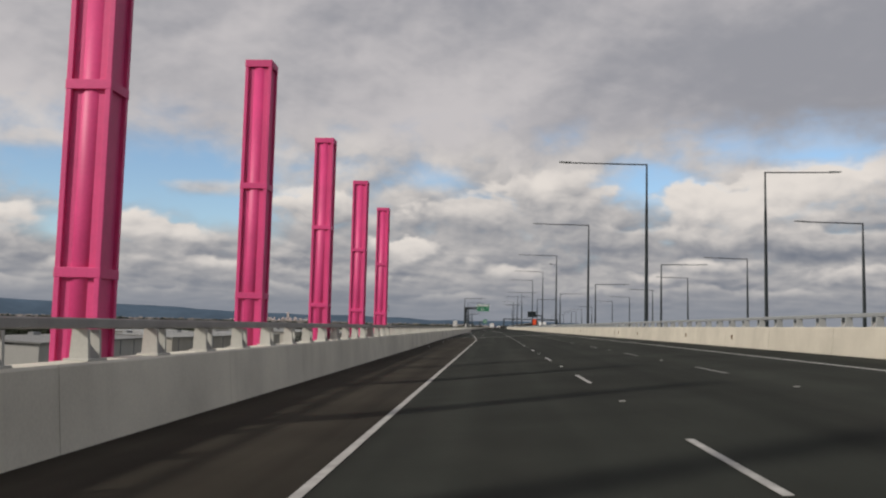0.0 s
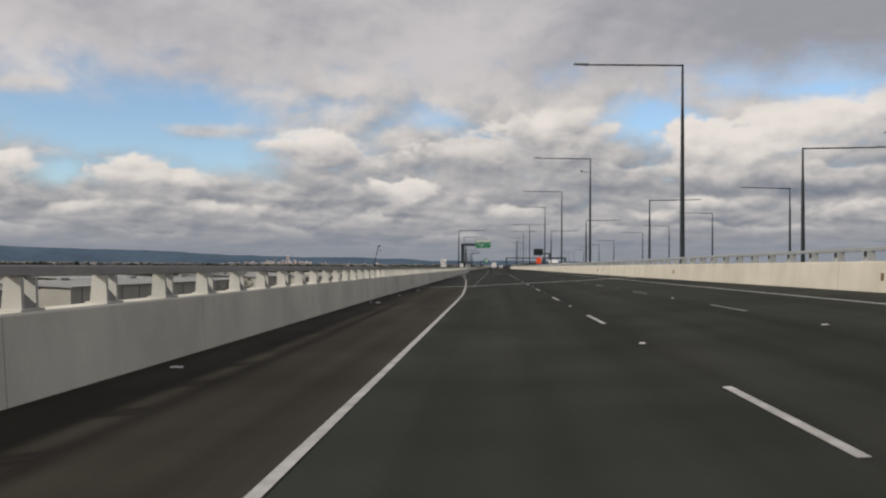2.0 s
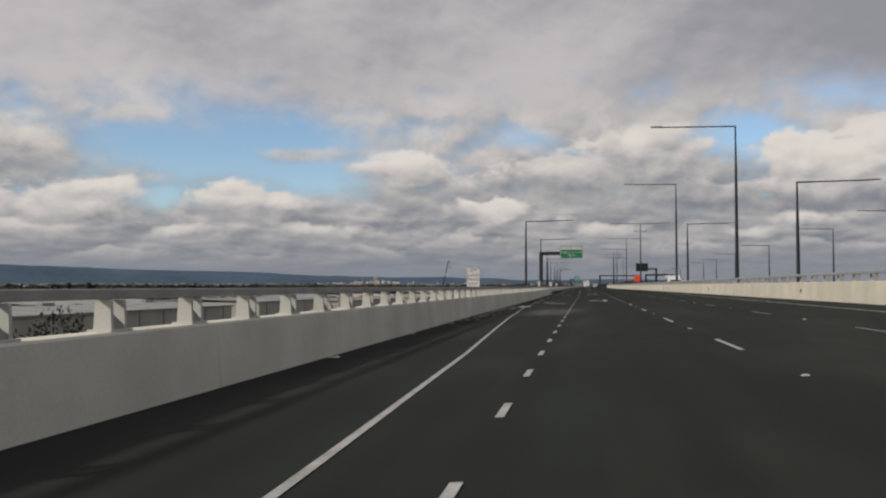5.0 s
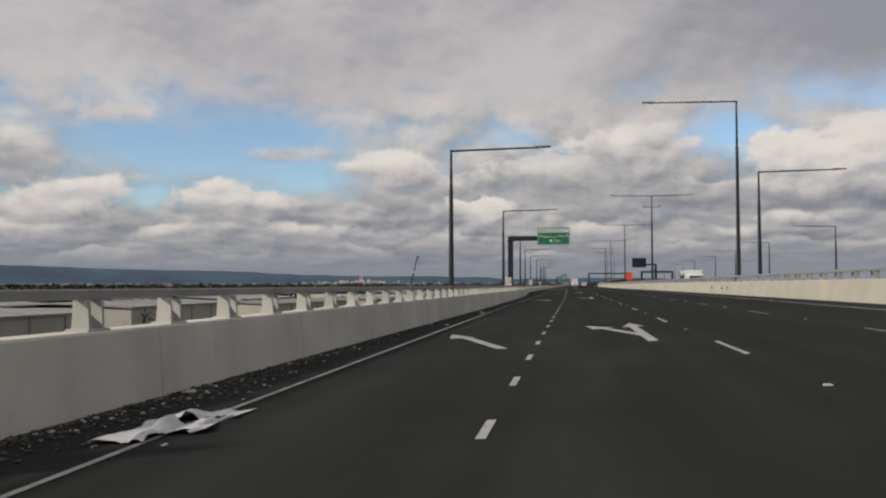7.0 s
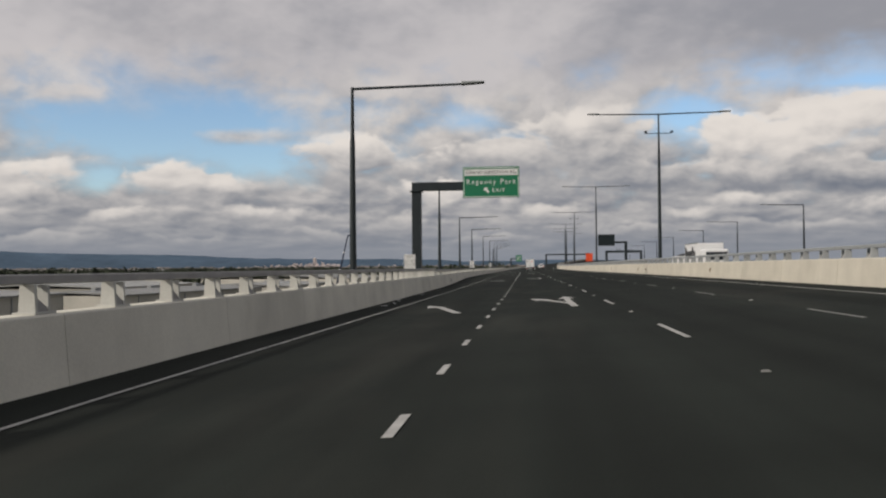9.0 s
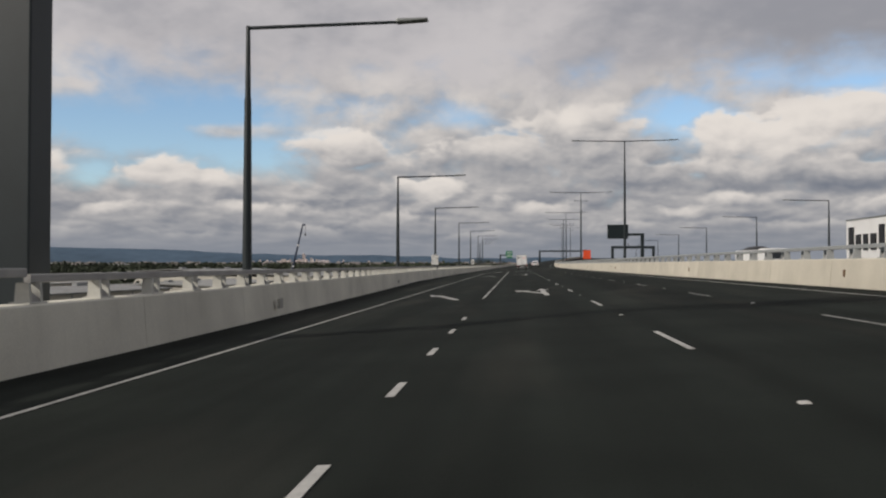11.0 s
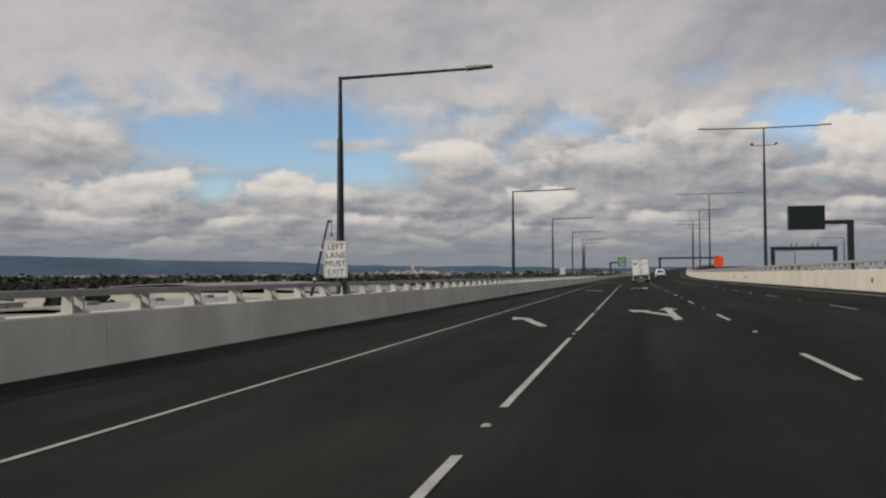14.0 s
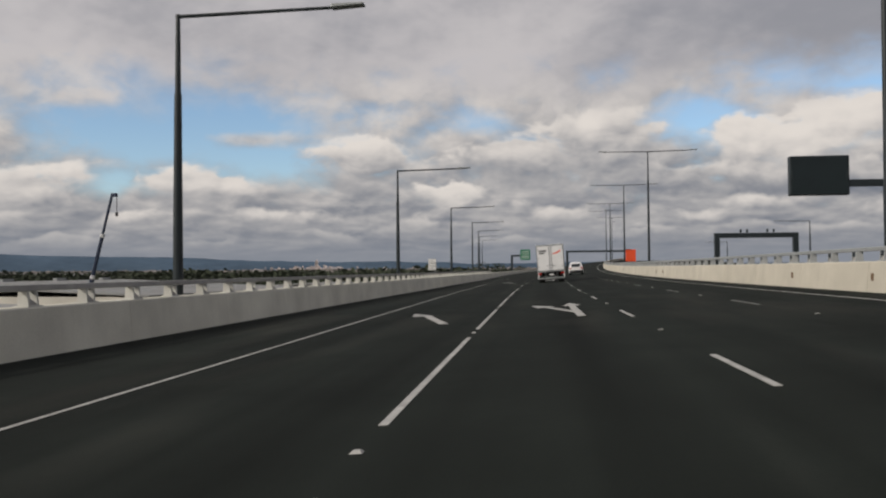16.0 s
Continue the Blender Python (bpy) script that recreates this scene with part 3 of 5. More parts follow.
for k in range(-21, 26):
    piece("dash", dash1, line, road_matrix(LINE_D, 191.27 + 4.0 * k, 0.004))
line = thing("lane_line", "long white dashes between the exit lane and the through lane", "road marking", kind="structure")
for k in range(0, 24):
    y = 305.2 + 12.0 * k
    piece("dash", dash9, line, road_matrix(LINE_D, y, 0.004))
    piece("stud", stud_me, line, road_matrix(LINE_D, y - 1.1, 0.004))


# ---- barriers ----
def barrier(side, foot, height, material, name, label):
    s = side                                   # -1 left of the road, +1 right of it
    wall = thing(name, label, "barrier", kind="structure")
    gap = 0.03 if s > 0 else 0.016
    cuts = [2.8 + 6.05 * k for k in range(-7, 18)] + [JOINT + 0.55] + [1.1 + 6.05 * k for k in range(19, 132)] + [Y1]
    for y, y2 in zip(cuts, cuts[1:]):
        rings = []
        for t in (y + gap / 2, y2 - gap / 2):
            x, base = foot(t), cross(foot(t)) + rise(foot(t), t)
            prof = [(0, -0.25), (0, 0.0), (0.02 * s, 0.22), (0.075 * s, height - 0.03), (0.10 * s, height), (0.42 * s, height + 0.005), (0.45 * s, height - 0.03), (0.45 * s, -0.9), (0.1 * s, -0.9)]
            ring = [Vector((x + cx(t) + a, t, base + b)) for a, b in prof]
            rings.append(ring if s > 0 else ring[::-1])
        v, f = loft(rings)
        piece("barrier_panel", mesh_of("barrier_panel", v, f, material), wall)
    return wall


LEFT = barrier(-1, left_foot, 0.93, M["concrete"], "barrier_left", "grey precast concrete parapet with a weathered face")
RIGHT = barrier(1, right_foot, 0.84, M["concrete_cream"], "barrier_right", "sunlit cream concrete parapet with a steel rail on posts")

# grey mortar patches low on the left parapet
for y, z0, z1 in ((106.6, 0.24, 0.58), (294.6, 0.24, 0.52), (326.8, 0.28, 0.50), (387.6, 0.26, 0.5)):
    x, b = left_foot(y), cross(left_foot(y))
    part("mortar_patch", box(bmesh.new(), (x - 0.10, y - 0.17, b + z0), (x - 0.015 - 0.06 * z0, y + 0.17, b + z1), 0.004), M["patch"], LEFT, "darker grey mortar patch")

# post: two tapered plates one behind the other on a foot, tied by a sloping web
bm = bmesh.new()
box(bm, (-0.15, -0.23, 0.0), (0.15, 0.25, 0.028), 0.006)


def post_plate(y0, y1, h):
    rings = []
    for z, w, dy in ((0.028, 0.112, 0.0), (h - 0.02, 0.094, 0.0), (h, 0.088, 0.004)):
        rings.append([Vector((-w, y0 - dy, z)), Vector((w, y0 - dy, z)), Vector((w, y1 + (dy if z == h else 0), z)), Vector((-w, y1, z))])
    v, f = loft(rings)
    vs = [bm.verts.new(q) for q in v]
    for q in f:
        bm.faces.new([vs[i] for i in q])


post_plate(-0.16, -0.10, 0.365)
post_plate(0.13, 0.18, 0.36)
for x in (-0.085, 0.065):
    w = [bm.verts.new((x + dx, y, z)) for dx in (0, 0.022) for y, z in ((-0.10, 0.028), (0.13, 0.028), (0.13, 0.085), (-0.10, 0.21))]
    for q in ((0, 1, 2, 3), (7, 6, 5, 4), (0, 4, 5, 1), (1, 5, 6, 2), (2, 6, 7, 3), (3, 7, 4, 0)):
        bm.faces.new([w[i] for i in q]).material_index = 1
bmesh.ops.recalc_face_normals(bm, faces=bm.faces)
post_me = bpy.data.meshes.new("post")
bm.to_mesh(post_me)
bm.free()
post_me.materials.append(M["concrete_pale"])
post_me.materials.append(M["rail_steel"])
post_grey_me = post_me.copy()
post_grey_me.materials[0] = M["post_grey"]
# added dark box: stands in for the shaded post top below the rail
shade_box_me = bpy.data.meshes.new("saddle")
bm = box(bmesh.new(), (-0.10, -0.10, 0.20), (0.10, 0.14, 0.36), 0.012)
bm.to_mesh(shade_box_me)
bm.free()
shade_box_me.materials.append(M["dark_steel"])
y = -30.0
while y < 545:
    p = y + interp(y, (10, 30, 48, 100, 195, 288, 300, 349), (0.7, 1.1, 1.5, 0.91, 1.12, 1.03, 0.3, 0.12))
    x = left_foot(p) - 0.27
    piece("post", post_me, LEFT, Matrix.Translation((x + cx(p), p, cross(left_foot(p)) + rise(left_foot(p), p) + 0.93)) @ Matrix.Rotation(heading(p), 4, "Z") @ Matrix.Diagonal((1, 1, 1.0 if p < 282 else 0.80, 1)))
    y += 2.06
y = 10.0
while y < 600:
    x = right_foot(y) + 0.27
    m = Matrix.Translation((x + cx(y), y, cross(right_foot(y)) + gz(y) + 0.84)) @ Matrix.Rotation(heading(y), 4, "Z") @ Matrix.Diagonal((-1, 1, 0.8, 1))
    piece("saddle", shade_box_me, piece("post", post_grey_me, RIGHT, m), label="dark box standing in for the shaded post top under the rail")
    y += 2.06


def rail(name, foot, dx, h, r, a, b, parent, steel="rail_steel"):
    rings = []
    for y in steps(a, b, 10):
        x = foot(y)
        c = Vector((x + dx + cx(y), y, cross(x) + rise(x, y) + h))
        rings.append([c + Vector((a * r, 0, b * r)) for a, b in ((-0.7, -0.6), (-0.5, -0.8), (0.5, -0.8), (0.7, -0.6), (0.7, 0.6), (0.5, 0.8), (-0.5, 0.8), (-0.7, 0.6))])
    piece(name, mesh_of(name, *loft(rings), M[steel]), parent, label="galvanised steel box rail")


rail("rail", left_foot, -0.29, 1.360, 0.078, -40, 282.0, LEFT)
rail("rail", left_foot, -0.29, 1.278, 0.078, 282.1, 545, LEFT)
rail("rail", right_foot, 0.30, 1.185, 0.074, -40, 600, RIGHT, "right_rail")


# ---- pink columns ----
def pink_column(at):
    col = thing("pink_column", "tall pink painted steel column with recessed channel faces", "column", "pink columns", at=at)
    w, d, h = 0.295, 0.265, 8.1           # half width, half depth, height above the ledge
    t = 0.075
    for sx in (-1, 1):
        for sy in (-1, 1):
            bm = box(bmesh.new(), (min(sx * w, sx * (w - t)), min(sy * d, sy * (d - t)), 0), (max(sx * w, sx * (w - t)), max(sy * d, sy * (d - t)), h), 0.008)
            part("corner_post", bm, M["pink"], col)
    part("core", box(bmesh.new(), (-w + 0.05, -d + 0.05, 0), (w - 0.045, d - 0.05, h - 0.02)), M["pink"], col)
    for sy in (-1, 1):                  # a rounded rib runs up each channel
        rib = part("rib", tube(bmesh.new(), (0.01, sy * (d - 0.222), 0), (0.01, sy * (d - 0.222), h - 0.06), 0.205, 0.205, 32), M["pink"], col)
        for p in rib.data.polygons:
            p.use_smooth = len(p.vertices) == 4
    for z, th in ((h, 0.16), (5.35, 0.13), (2.95, 0.13), (0.14, 0.14)):
        part("band", box(bmesh.new(), (-w - 0.006, -d - 0.006, z - th), (w + 0.006, d + 0.006, z), 0.008), M["pink"], col)
    return col


for k in range(-1, 5):
    y = 10.75 + 7.87 * k
    pink_column((left_foot(y) - 0.74, y, cross(left_foot(y)) - 0.9))


# ---- street lamps ----
def lamp_meshes(height, arm):
    out = {}
    bm = tube(bmesh.new(), (0, 0, 0), (0, 0, height * 0.78), 0.16, 0.10, 12)
    out["pole"] = bm
    bm = tube(bmesh.new(), (0, 0, height * 0.78 - 0.15), (0, 0, height), 0.085, 0.06, 12)
    out["upper_pole"] = bm
    bm = tube(bmesh.new(), (-0.05, 0, height - 0.06), (arm, 0, height + 0.02), 0.055, 0.045, 8)
    out["arm"] = bm
    bm = bmesh.new()
    box(bm, (arm - 0.15, -0.16, height - 0.02), (arm + 0.75, 0.16, height + 0.10), 0.03)
    for q in bm.verts:
        if q.co.x > arm + 0.3 and q.co.z < height + 0.03:
            q.co.z += 0.05
    out["lamp_head"] = bm
    return out


def street_lamp(height, arms, label, extras=False):
    lamp = thing("street_lamp", label, "street lamp", "street lamps")
    first = True
    for a in arms:
        for k, bm in lamp_meshes(height, abs(a)).items():
            if not first and k in ("pole", "upper_pole"):
                bm.free()
                continue
            if a < 0:
                bmesh.ops.transform(bm, matrix=Matrix.Rotation(math.pi, 4, "Z"), verts=bm.verts)
            part(k, bm, M["steel"] if k == "lamp_head" else M["dark_steel"], lamp, "pale grey flat lamp head" if k == "lamp_head" else "")
        first = False
    if extras:
        sides = (-1, 1) if len(arms) > 1 else (-1,)
        part("bracket", tube(bmesh.new(), (-1.0, 0, height - 1.55), (1.0 if len(arms) > 1 else 0.0, 0, height - 1.55), 0.03, 0.03, 6), M["dark_steel"], lamp)
        for sx in sides:
            part("camera_unit", box(bmesh.new(), (sx * 1.0 - 0.1, -0.14, height - 1.52), (sx * 1.0 + 0.1, 0.14, height - 1.36), 0.02), M["dark_steel"], lamp)
    part("base_plate", box(bmesh.new(), (-0.25, -0.25, 0), (0.25, 0.25, 0.03)), M["steel"], lamp)
    return lamp


def ledge(x, y):
    """The height of what a lamp stands on."""
    u = x - cx(y)
    if u < 0:
        return cross(u) + rise(u, y) - 0.9
    return cross(right_foot(y)) + gz(y) - 0.5 if u < right_foot(y) + 2.6 else gz(y) + 0.2


def lamp_row(arms, label, extras, spots):
    made = {}
    for x, y, top in spots:
        h = math.ceil((top - ledge(x, y)) * 2) / 2
        m = Matrix.Translation((x, y, top - h)) @ Matrix.Rotation(heading(y), 4, "Z")
        if h in made:
            copy_thing(made[h], m)
        else:
            made[h] = street_lamp(h, arms, label, extras)
            made[h].matrix_world = m


lamp_row((4.45,), "dark grey steel street lamp with one long arm, beside the parapet", False,
         [(-5.09, 216.2, 8.44), (-5.36, 253.7, 8.46), (-6.23, 294.7, 8.21), (-7.79, 335.7, 8.08), (-8.54, 371.9, 8.08), (-8.94, 416.3, 8.43), (-9.19, 454.1, 8.51), (-9.66, 495.2, 8.80), (-10.17, 533.2, 9.12), (-11.92, 571.0, 9.50), (-14.68, 613.0, 10.00), (-16.94, 656.0, 10.50)])
lamp_row((-5.75,), "tall dark steel street lamp with one long arm over the road", False,
         [(12.85, 22.4, 13.30), (13.16, 64.0, 13.75), (12.99, 101.1, 13.61), (12.98, 192.5, 14.01), (12.66, 234.3, 14.33)])
lamp_row((-5.75,), "tall dark steel street lamp with one arm and a camera bracket", True,
         [(12.71, 147.9, 13.88)])
lamp_row((-4.75, 4.75), "tall dark steel street lamp with two arms over both carriageways", False,
         [(12.39, 361.9, 14.35), (13.09, 493.4, 14.74), (14.68, 538.9, 15.34), (20.09, 651.0, 18.50)])
lamp_row((-4.75, 4.75), "tall dark steel street lamp with two arms and a camera bracket", True,
         [(11.62, 288.6, 13.23), (12.05, 423.0, 14.05), (16.84, 595.0, 16.50), (26.25, 706.0, 19.80)])
lamp_row((5.0,), "dark steel street lamp on the far carriageway's parapet", False,
         [(22.83, 67.3, 13.89), (23.06, 109.7, 9.79), (19.29, 147.2, 9.09), (16.56, 188.4, 9.03), (13.94, 233.6, 9.21)])
lamp_row((-4.6,), "dark steel street lamp along the far edge of the other carriageway", False,
         [(31.40, 70.3, 10.40), (33.35, 108.4, 10.60), (34.60, 146.6, 10.43), (36.02, 186.2, 10.12), (37.76, 228.3, 10.12), (37.00, 255.3, 9.80), (34.97, 289.6, 8.99), (36.20, 333.5, 9.03), (38.20, 377.0, 9.10), (39.50, 413.5, 9.10), (38.40, 446.0, 8.75), (39.40, 482.0, 8.60), (42.36, 532.5, 8.63), (46.10, 610.0, 7.80)])

# ---- ground ----
GZ = -10.5
me = mesh_of("ground", [(-4700, -700, GZ), (4700, -700, GZ), (4700, 4800, GZ), (-4700, 4800, GZ)], [(0, 1, 2, 3)], M["ground"])
tagged(new("ground", me), "flat dry suburban ground far below the viaduct", "ground", kind="structure")

# ---- the other carriageway ----
rings = []
for y in STN:
    l, r, z = right_foot(y) + 2.75 + cx(y), 52.0 + cx(y), gz(y) + 0.2
    rings.append([Vector(p) for p in ((l, y, z - 1.4), (r, y, z - 1.4), (r, y, z), (l, y, z))])
tagged(new("road_opposite", mesh_of("road_opposite", *loft(rings), M["asphalt"])), "asphalt deck of the other carriageway behind the parapet", "road", kind="structure")


# ---- viaduct piers ----
for k in range(-1, 17):
    y = 20 + 45 * k
    for x in (4.0, 30.0):
        pier = thing("viaduct_pier", "grey concrete pier under the viaduct deck", "pier", "viaduct piers", at=(x + cx(y), y, GZ))
        v, f = loft([[Vector((sx * a, sy * b, z)) for sx, sy in ((-1, -1), (1, -1), (1, 1), (-1, 1))] for a, b, z in ((1.8, 1.0, -0.3), (1.8, 1.0, 6.0), (5.0, 1.1, 8.2 + gz(y)), (5.0, 1.1, 8.75 + gz(y)))])
        piece("column", mesh_of("pier_column", v, f, M["concrete"]), pier)


# ---- arrows painted on the road ----
def flat_arrow(name, polys, y0, label):
    ob = thing(name, label, "road marking", "lane arrows", kind="structure")
    bm = bmesh.new()
    for poly in polys:
        top = [bm.verts.new(on_road(x, y0 + y, 0.010)) for x, y in poly]
        low = [bm.verts.new(on_road(x, y0 + y, 0.002)) for x, y in poly]
        bm.faces.new(top)
        for i in range(len(poly)):
            j = (i + 1) % len(poly)
            bm.faces.new((low[i], low[j], top[j], top[i]))
    bmesh.ops.recalc_face_normals(bm, faces=bm.faces)
    part("painted_arrow", bm, M["white_line"], ob)


for y0 in (190.4, 246.4, 304.0, 367.7, 415.9, 475.6):
    b = 0.32 if y0 < 200 else 0.0
    flat_arrow("exit_arrow", [[(b - 0.76, -0.15), (b - 0.54, -0.10), (-1.48, 4.0), (-1.70, 3.9)], [(-2.02, 3.75), (-1.40, 4.1), (-2.22, 5.6)]], y0, "white slanted exit arrow painted on asphalt")
    flat_arrow("lane_arrow", [[(2.74, 0.0), (2.95, 0.0), (2.95, 6.2), (2.74, 6.2)], [(2.56, 6.2), (3.14, 6.2), (2.85, 8.3)],
                              [(2.735, 2.0), (2.735, 3.1), (2.12, 6.2), (1.97, 6.0)], [(1.74, 5.9), (2.30, 6.3), (1.55, 8.0)]], y0, "white forked arrow, ahead and left, painted on asphalt")


# ---- signs ----
def text_mesh(words, size, material, spacing=1.0):
    cu = bpy.data.curves.new("words", "FONT")
    cu.body, cu.size, cu.align_x, cu.align_y, cu.extrude, cu.space_character = words, size, "CENTER", "CENTER", 0.003, spacing
    ob = new("words", cu)
    bpy.context.view_layer.update()
    me = bpy.data.meshes.new_from_object(ob.evaluated_get(bpy.context.evaluated_depsgraph_get()))
    bpy.data.objects.remove(ob)
    me.materials.clear()
    me.materials.append(material)
    return me


FACE = Matrix.Rotation(math.pi / 2, 4, "X")       # upright, facing back down the road


def lane_sign(x, y, z0, ground):
    s = thing("road_sign", "white rectangular road sign with four lines of black lettering", "road sign", "exit signs", at=(x, y, z0))
    w, h = 0.41, 0.60
    part("panel", box(bmesh.new(), (-w, -0.012, 0), (w, 0.012, 2 * h), 0.01), M["white"], s)
    bm = bmesh.new()
    for a, b in (((-w + 0.03, -0.016, 0.03), (w - 0.03, -0.012, 0.045)), ((-w + 0.03, -0.016, 2 * h - 0.045), (w - 0.03, -0.012, 2 * h - 0.03)),
                 ((-w + 0.03, -0.016, 0.045), (-w + 0.045, -0.012, 2 * h - 0.045)), ((w - 0.045, -0.016, 0.045), (w - 0.03, -0.012, 2 * h - 0.045))):
        box(bm, a, b)
    part("border", bm, M["black"], s, "thin black border")
    for i, word in enumerate(("LEFT", "LANE", "MUST", "EXIT")):
        piece("lettering", text_mesh(word, 0.27, M["black"], 1.08), s, Matrix.Translation((0, -0.016, 2 * h - 0.19 - i * 0.275)) @ FACE, "black letters " + word)
    part("post", box(bmesh.new(), (0.22, 0.02, ground - z0), (0.34, 0.14, 2 * h + 0.02), 0.01), M["dark_steel"], s)
    for z in (0.25, 0.95):
        part("bracket", box(bmesh.new(), (-0.36, 0.012, z), (0.36, 0.03, z + 0.05)), M["steel"], s)
    return s


for x, y, z0 in ((-5.74, 176.5, 1.31), (-6.93, 280.9, 1.10), (-8.53, 371.4, 1.30), (-10.42, 483.0, 1.37)):
    lane_sign(x, y, z0, cross(left_foot(y)) + rise(left_foot(y), y) - 0.95)

# cantilever with the green exit sign
gan = thing("sign_gantry", "dark steel cantilever gantry carrying a green exit sign", "sign gantry", at=(-6.88, 284.6, -1.3))
part("column", box(bmesh.new(), (-0.34, -0.34, 0), (0.34, 0.34, 8.35), 0.03), M["dark_steel"], gan)
part("flange", box(bmesh.new(), (-0.46, -0.46, 8.35), (0.46, 0.46, 8.43), 0.01), M["dark_steel"], gan)
part("beam", box(bmesh.new(), (-0.34, -0.30, 8.43), (7.4, 0.30, 9.05), 0.03), M["dark_steel"], gan)
part("base_plate", box(bmesh.new(), (-0.6, -0.6, 0), (0.6, 0.6, 0.06), 0.01), M["steel"], gan)
for i in range(4):
    part("bolt", tube(bmesh.new(), (0.5 * (1 if i % 2 else -1), 0.5 * (1 if i < 2 else -1), 0.05), (0.5 * (1 if i % 2 else -1), 0.5 * (1 if i < 2 else -1), 0.14), 0.03, 0.03, 6), M["steel"], gan)
board = thing("exit_sign", "green exit sign with white lettering hung on a gantry beam", "road sign", at=(-1.26, 284.15, 7.66))
BW, BH = 2.09, 1.15
part("panel", box(bmesh.new(), (-BW, -0.03, -BH), (BW, 0.03, BH), 0.02), M["sign_green"], board)
bm = bmesh.new()
for a, b in (((-BW + 0.06, -0.036, -BH + 0.06), (BW - 0.06, -0.03, -BH + 0.10)), ((-BW + 0.06, -0.036, BH - 0.10), (BW - 0.06, -0.03, BH - 0.06)),
             ((-BW + 0.06, -0.036, -BH + 0.10), (-BW + 0.10, -0.03, BH - 0.10)), ((BW - 0.10, -0.036, -BH + 0.10), (BW - 0.06, -0.03, BH - 0.10))):
    box(bm, a, b)
part("border", bm, M["white"], board, "white border line")
part("name_panel", box(bmesh.new(), (-1.95, -0.040, 0.50), (1.95, -0.031, 0.96), 0.003), M["white"], board, "white road-name panel")
piece("lettering", text_mesh("GRAND JUNCTION RD", 0.36, M["black"], 1.0), board, Matrix.Translation((0, -0.045, 0.72)) @ FACE, "black letters on white")
piece("lettering", text_mesh("Regency Park", 0.52, M["white"], 1.3), board, Matrix.Translation((0, -0.036, 0.02)) @ FACE, "white letters")
piece("lettering", text_mesh("EXIT", 0.38, M["white"], 1.3), board, Matrix.Translation((0.55, -0.036, -0.62)) @ FACE, "white letters")
bm = bmesh.new()
q = [bm.verts.new((x, -0.038, z)) for x, z in ((-0.52, -0.40), (-0.22, -0.40), (-0.30, -0.50), (-0.12, -0.72), (-0.22, -0.82), (-0.42, -0.60), (-0.52, -0.70))]
bm.faces.new(q[::-1])
part("arrow", bm, M["white"], board, "white slanting arrow")
for x in (-1.4, 0.0, 1.4):
    part("hanger", box(bmesh.new(), (x - 0.05, 0.03, -0.95), (x + 0.05, 0.10, 0.95)), M["steel"], board)

# dark variable message sign seen from behind, on its own cantilever
vms = thing("message_sign", "blank dark variable message sign on a cantilever arm", "message sign", at=(28.54, 465.8, 0.2))
part("cabinet", box(bmesh.new(), (-7.7, -0.35, 6.95), (-3.12, 0.35, 10.12), 0.06), M["dark_steel"], vms)
part("face", box(bmesh.new(), (-7.55, -0.37, 7.1), (-3.27, -0.35, 9.97)), M["sign_back"], vms)
part("arm", box(bmesh.new(), (-3.12, -0.25, 7.62), (0.35, 0.25, 8.17), 0.03), M["dark_steel"], vms)
part("column", box(bmesh.new(), (-0.38, -0.3, 0), (0.38, 0.3, 8.17), 0.03), M["dark_steel"], vms)
for z in (7.06, 9.98):
    part("edge_strip", box(bmesh.new(), (-7.65, -0.39, z - 0.04), (-3.17, -0.35, z + 0.04), 0.01), M["dark_steel"], vms)
for x in (-7.5, -3.32):
    part("lamp_unit", box(bmesh.new(), (x - 0.09, -0.42, 8.2), (x + 0.09, -0.36, 8.9), 0.02), M["dark_steel"], vms)

# portal gantry over the other carriageway
por = thing("portal_gantry", "dark steel portal gantry across the other carriageway", "gantry", at=(35.78, 538.8, 0.7))
for sx in (-1, 1):
    part("leg", box(bmesh.new(), (sx * 6.2 - 0.4, -0.4, 0), (sx * 6.2 + 0.4, 0.4, 5.6), 0.03), M["dark_steel"], por)
part("beam", box(bmesh.new(), (-6.6, -0.4, 5.6), (6.6, 0.4, 6.38), 0.03), M["dark_steel"], por)
for x in (-2.4, -1.4, 1.8, 2.8):
    part("signal_unit", box(bmesh.new(), (x - 0.12, -0.2, 6.45), (x + 0.12, 0.2, 7.0), 0.03), M["dark_steel"], por)

# far gantry with an orange pier
far = thing("orange_gantry", "dark gantry beam on a bright orange pier", "gantry", at=(38.66, 768, gz(768)))
part("pier", box(bmesh.new(), (-1.7, -0.5, -2.0), (2.5, 0.5, 5.3), 0.05), M["orange"], far, "bright orange painted pier")
part("beam", box(bmesh.new(), (-27.0, -0.45, 4.3), (-1.7, 0.45, 5.1), 0.05), M["dark_steel"], far)
part("leg", box(bmesh.new(), (-27.0, -0.5, -4.0), (-26.0, 0.5, 4.3), 0.05), M["dark_steel"], far)
part("cap", box(bmesh.new(), (-1.8, -0.6, 5.3), (0.4, 0.6, 5.5), 0.03), M["dark_steel"], far)
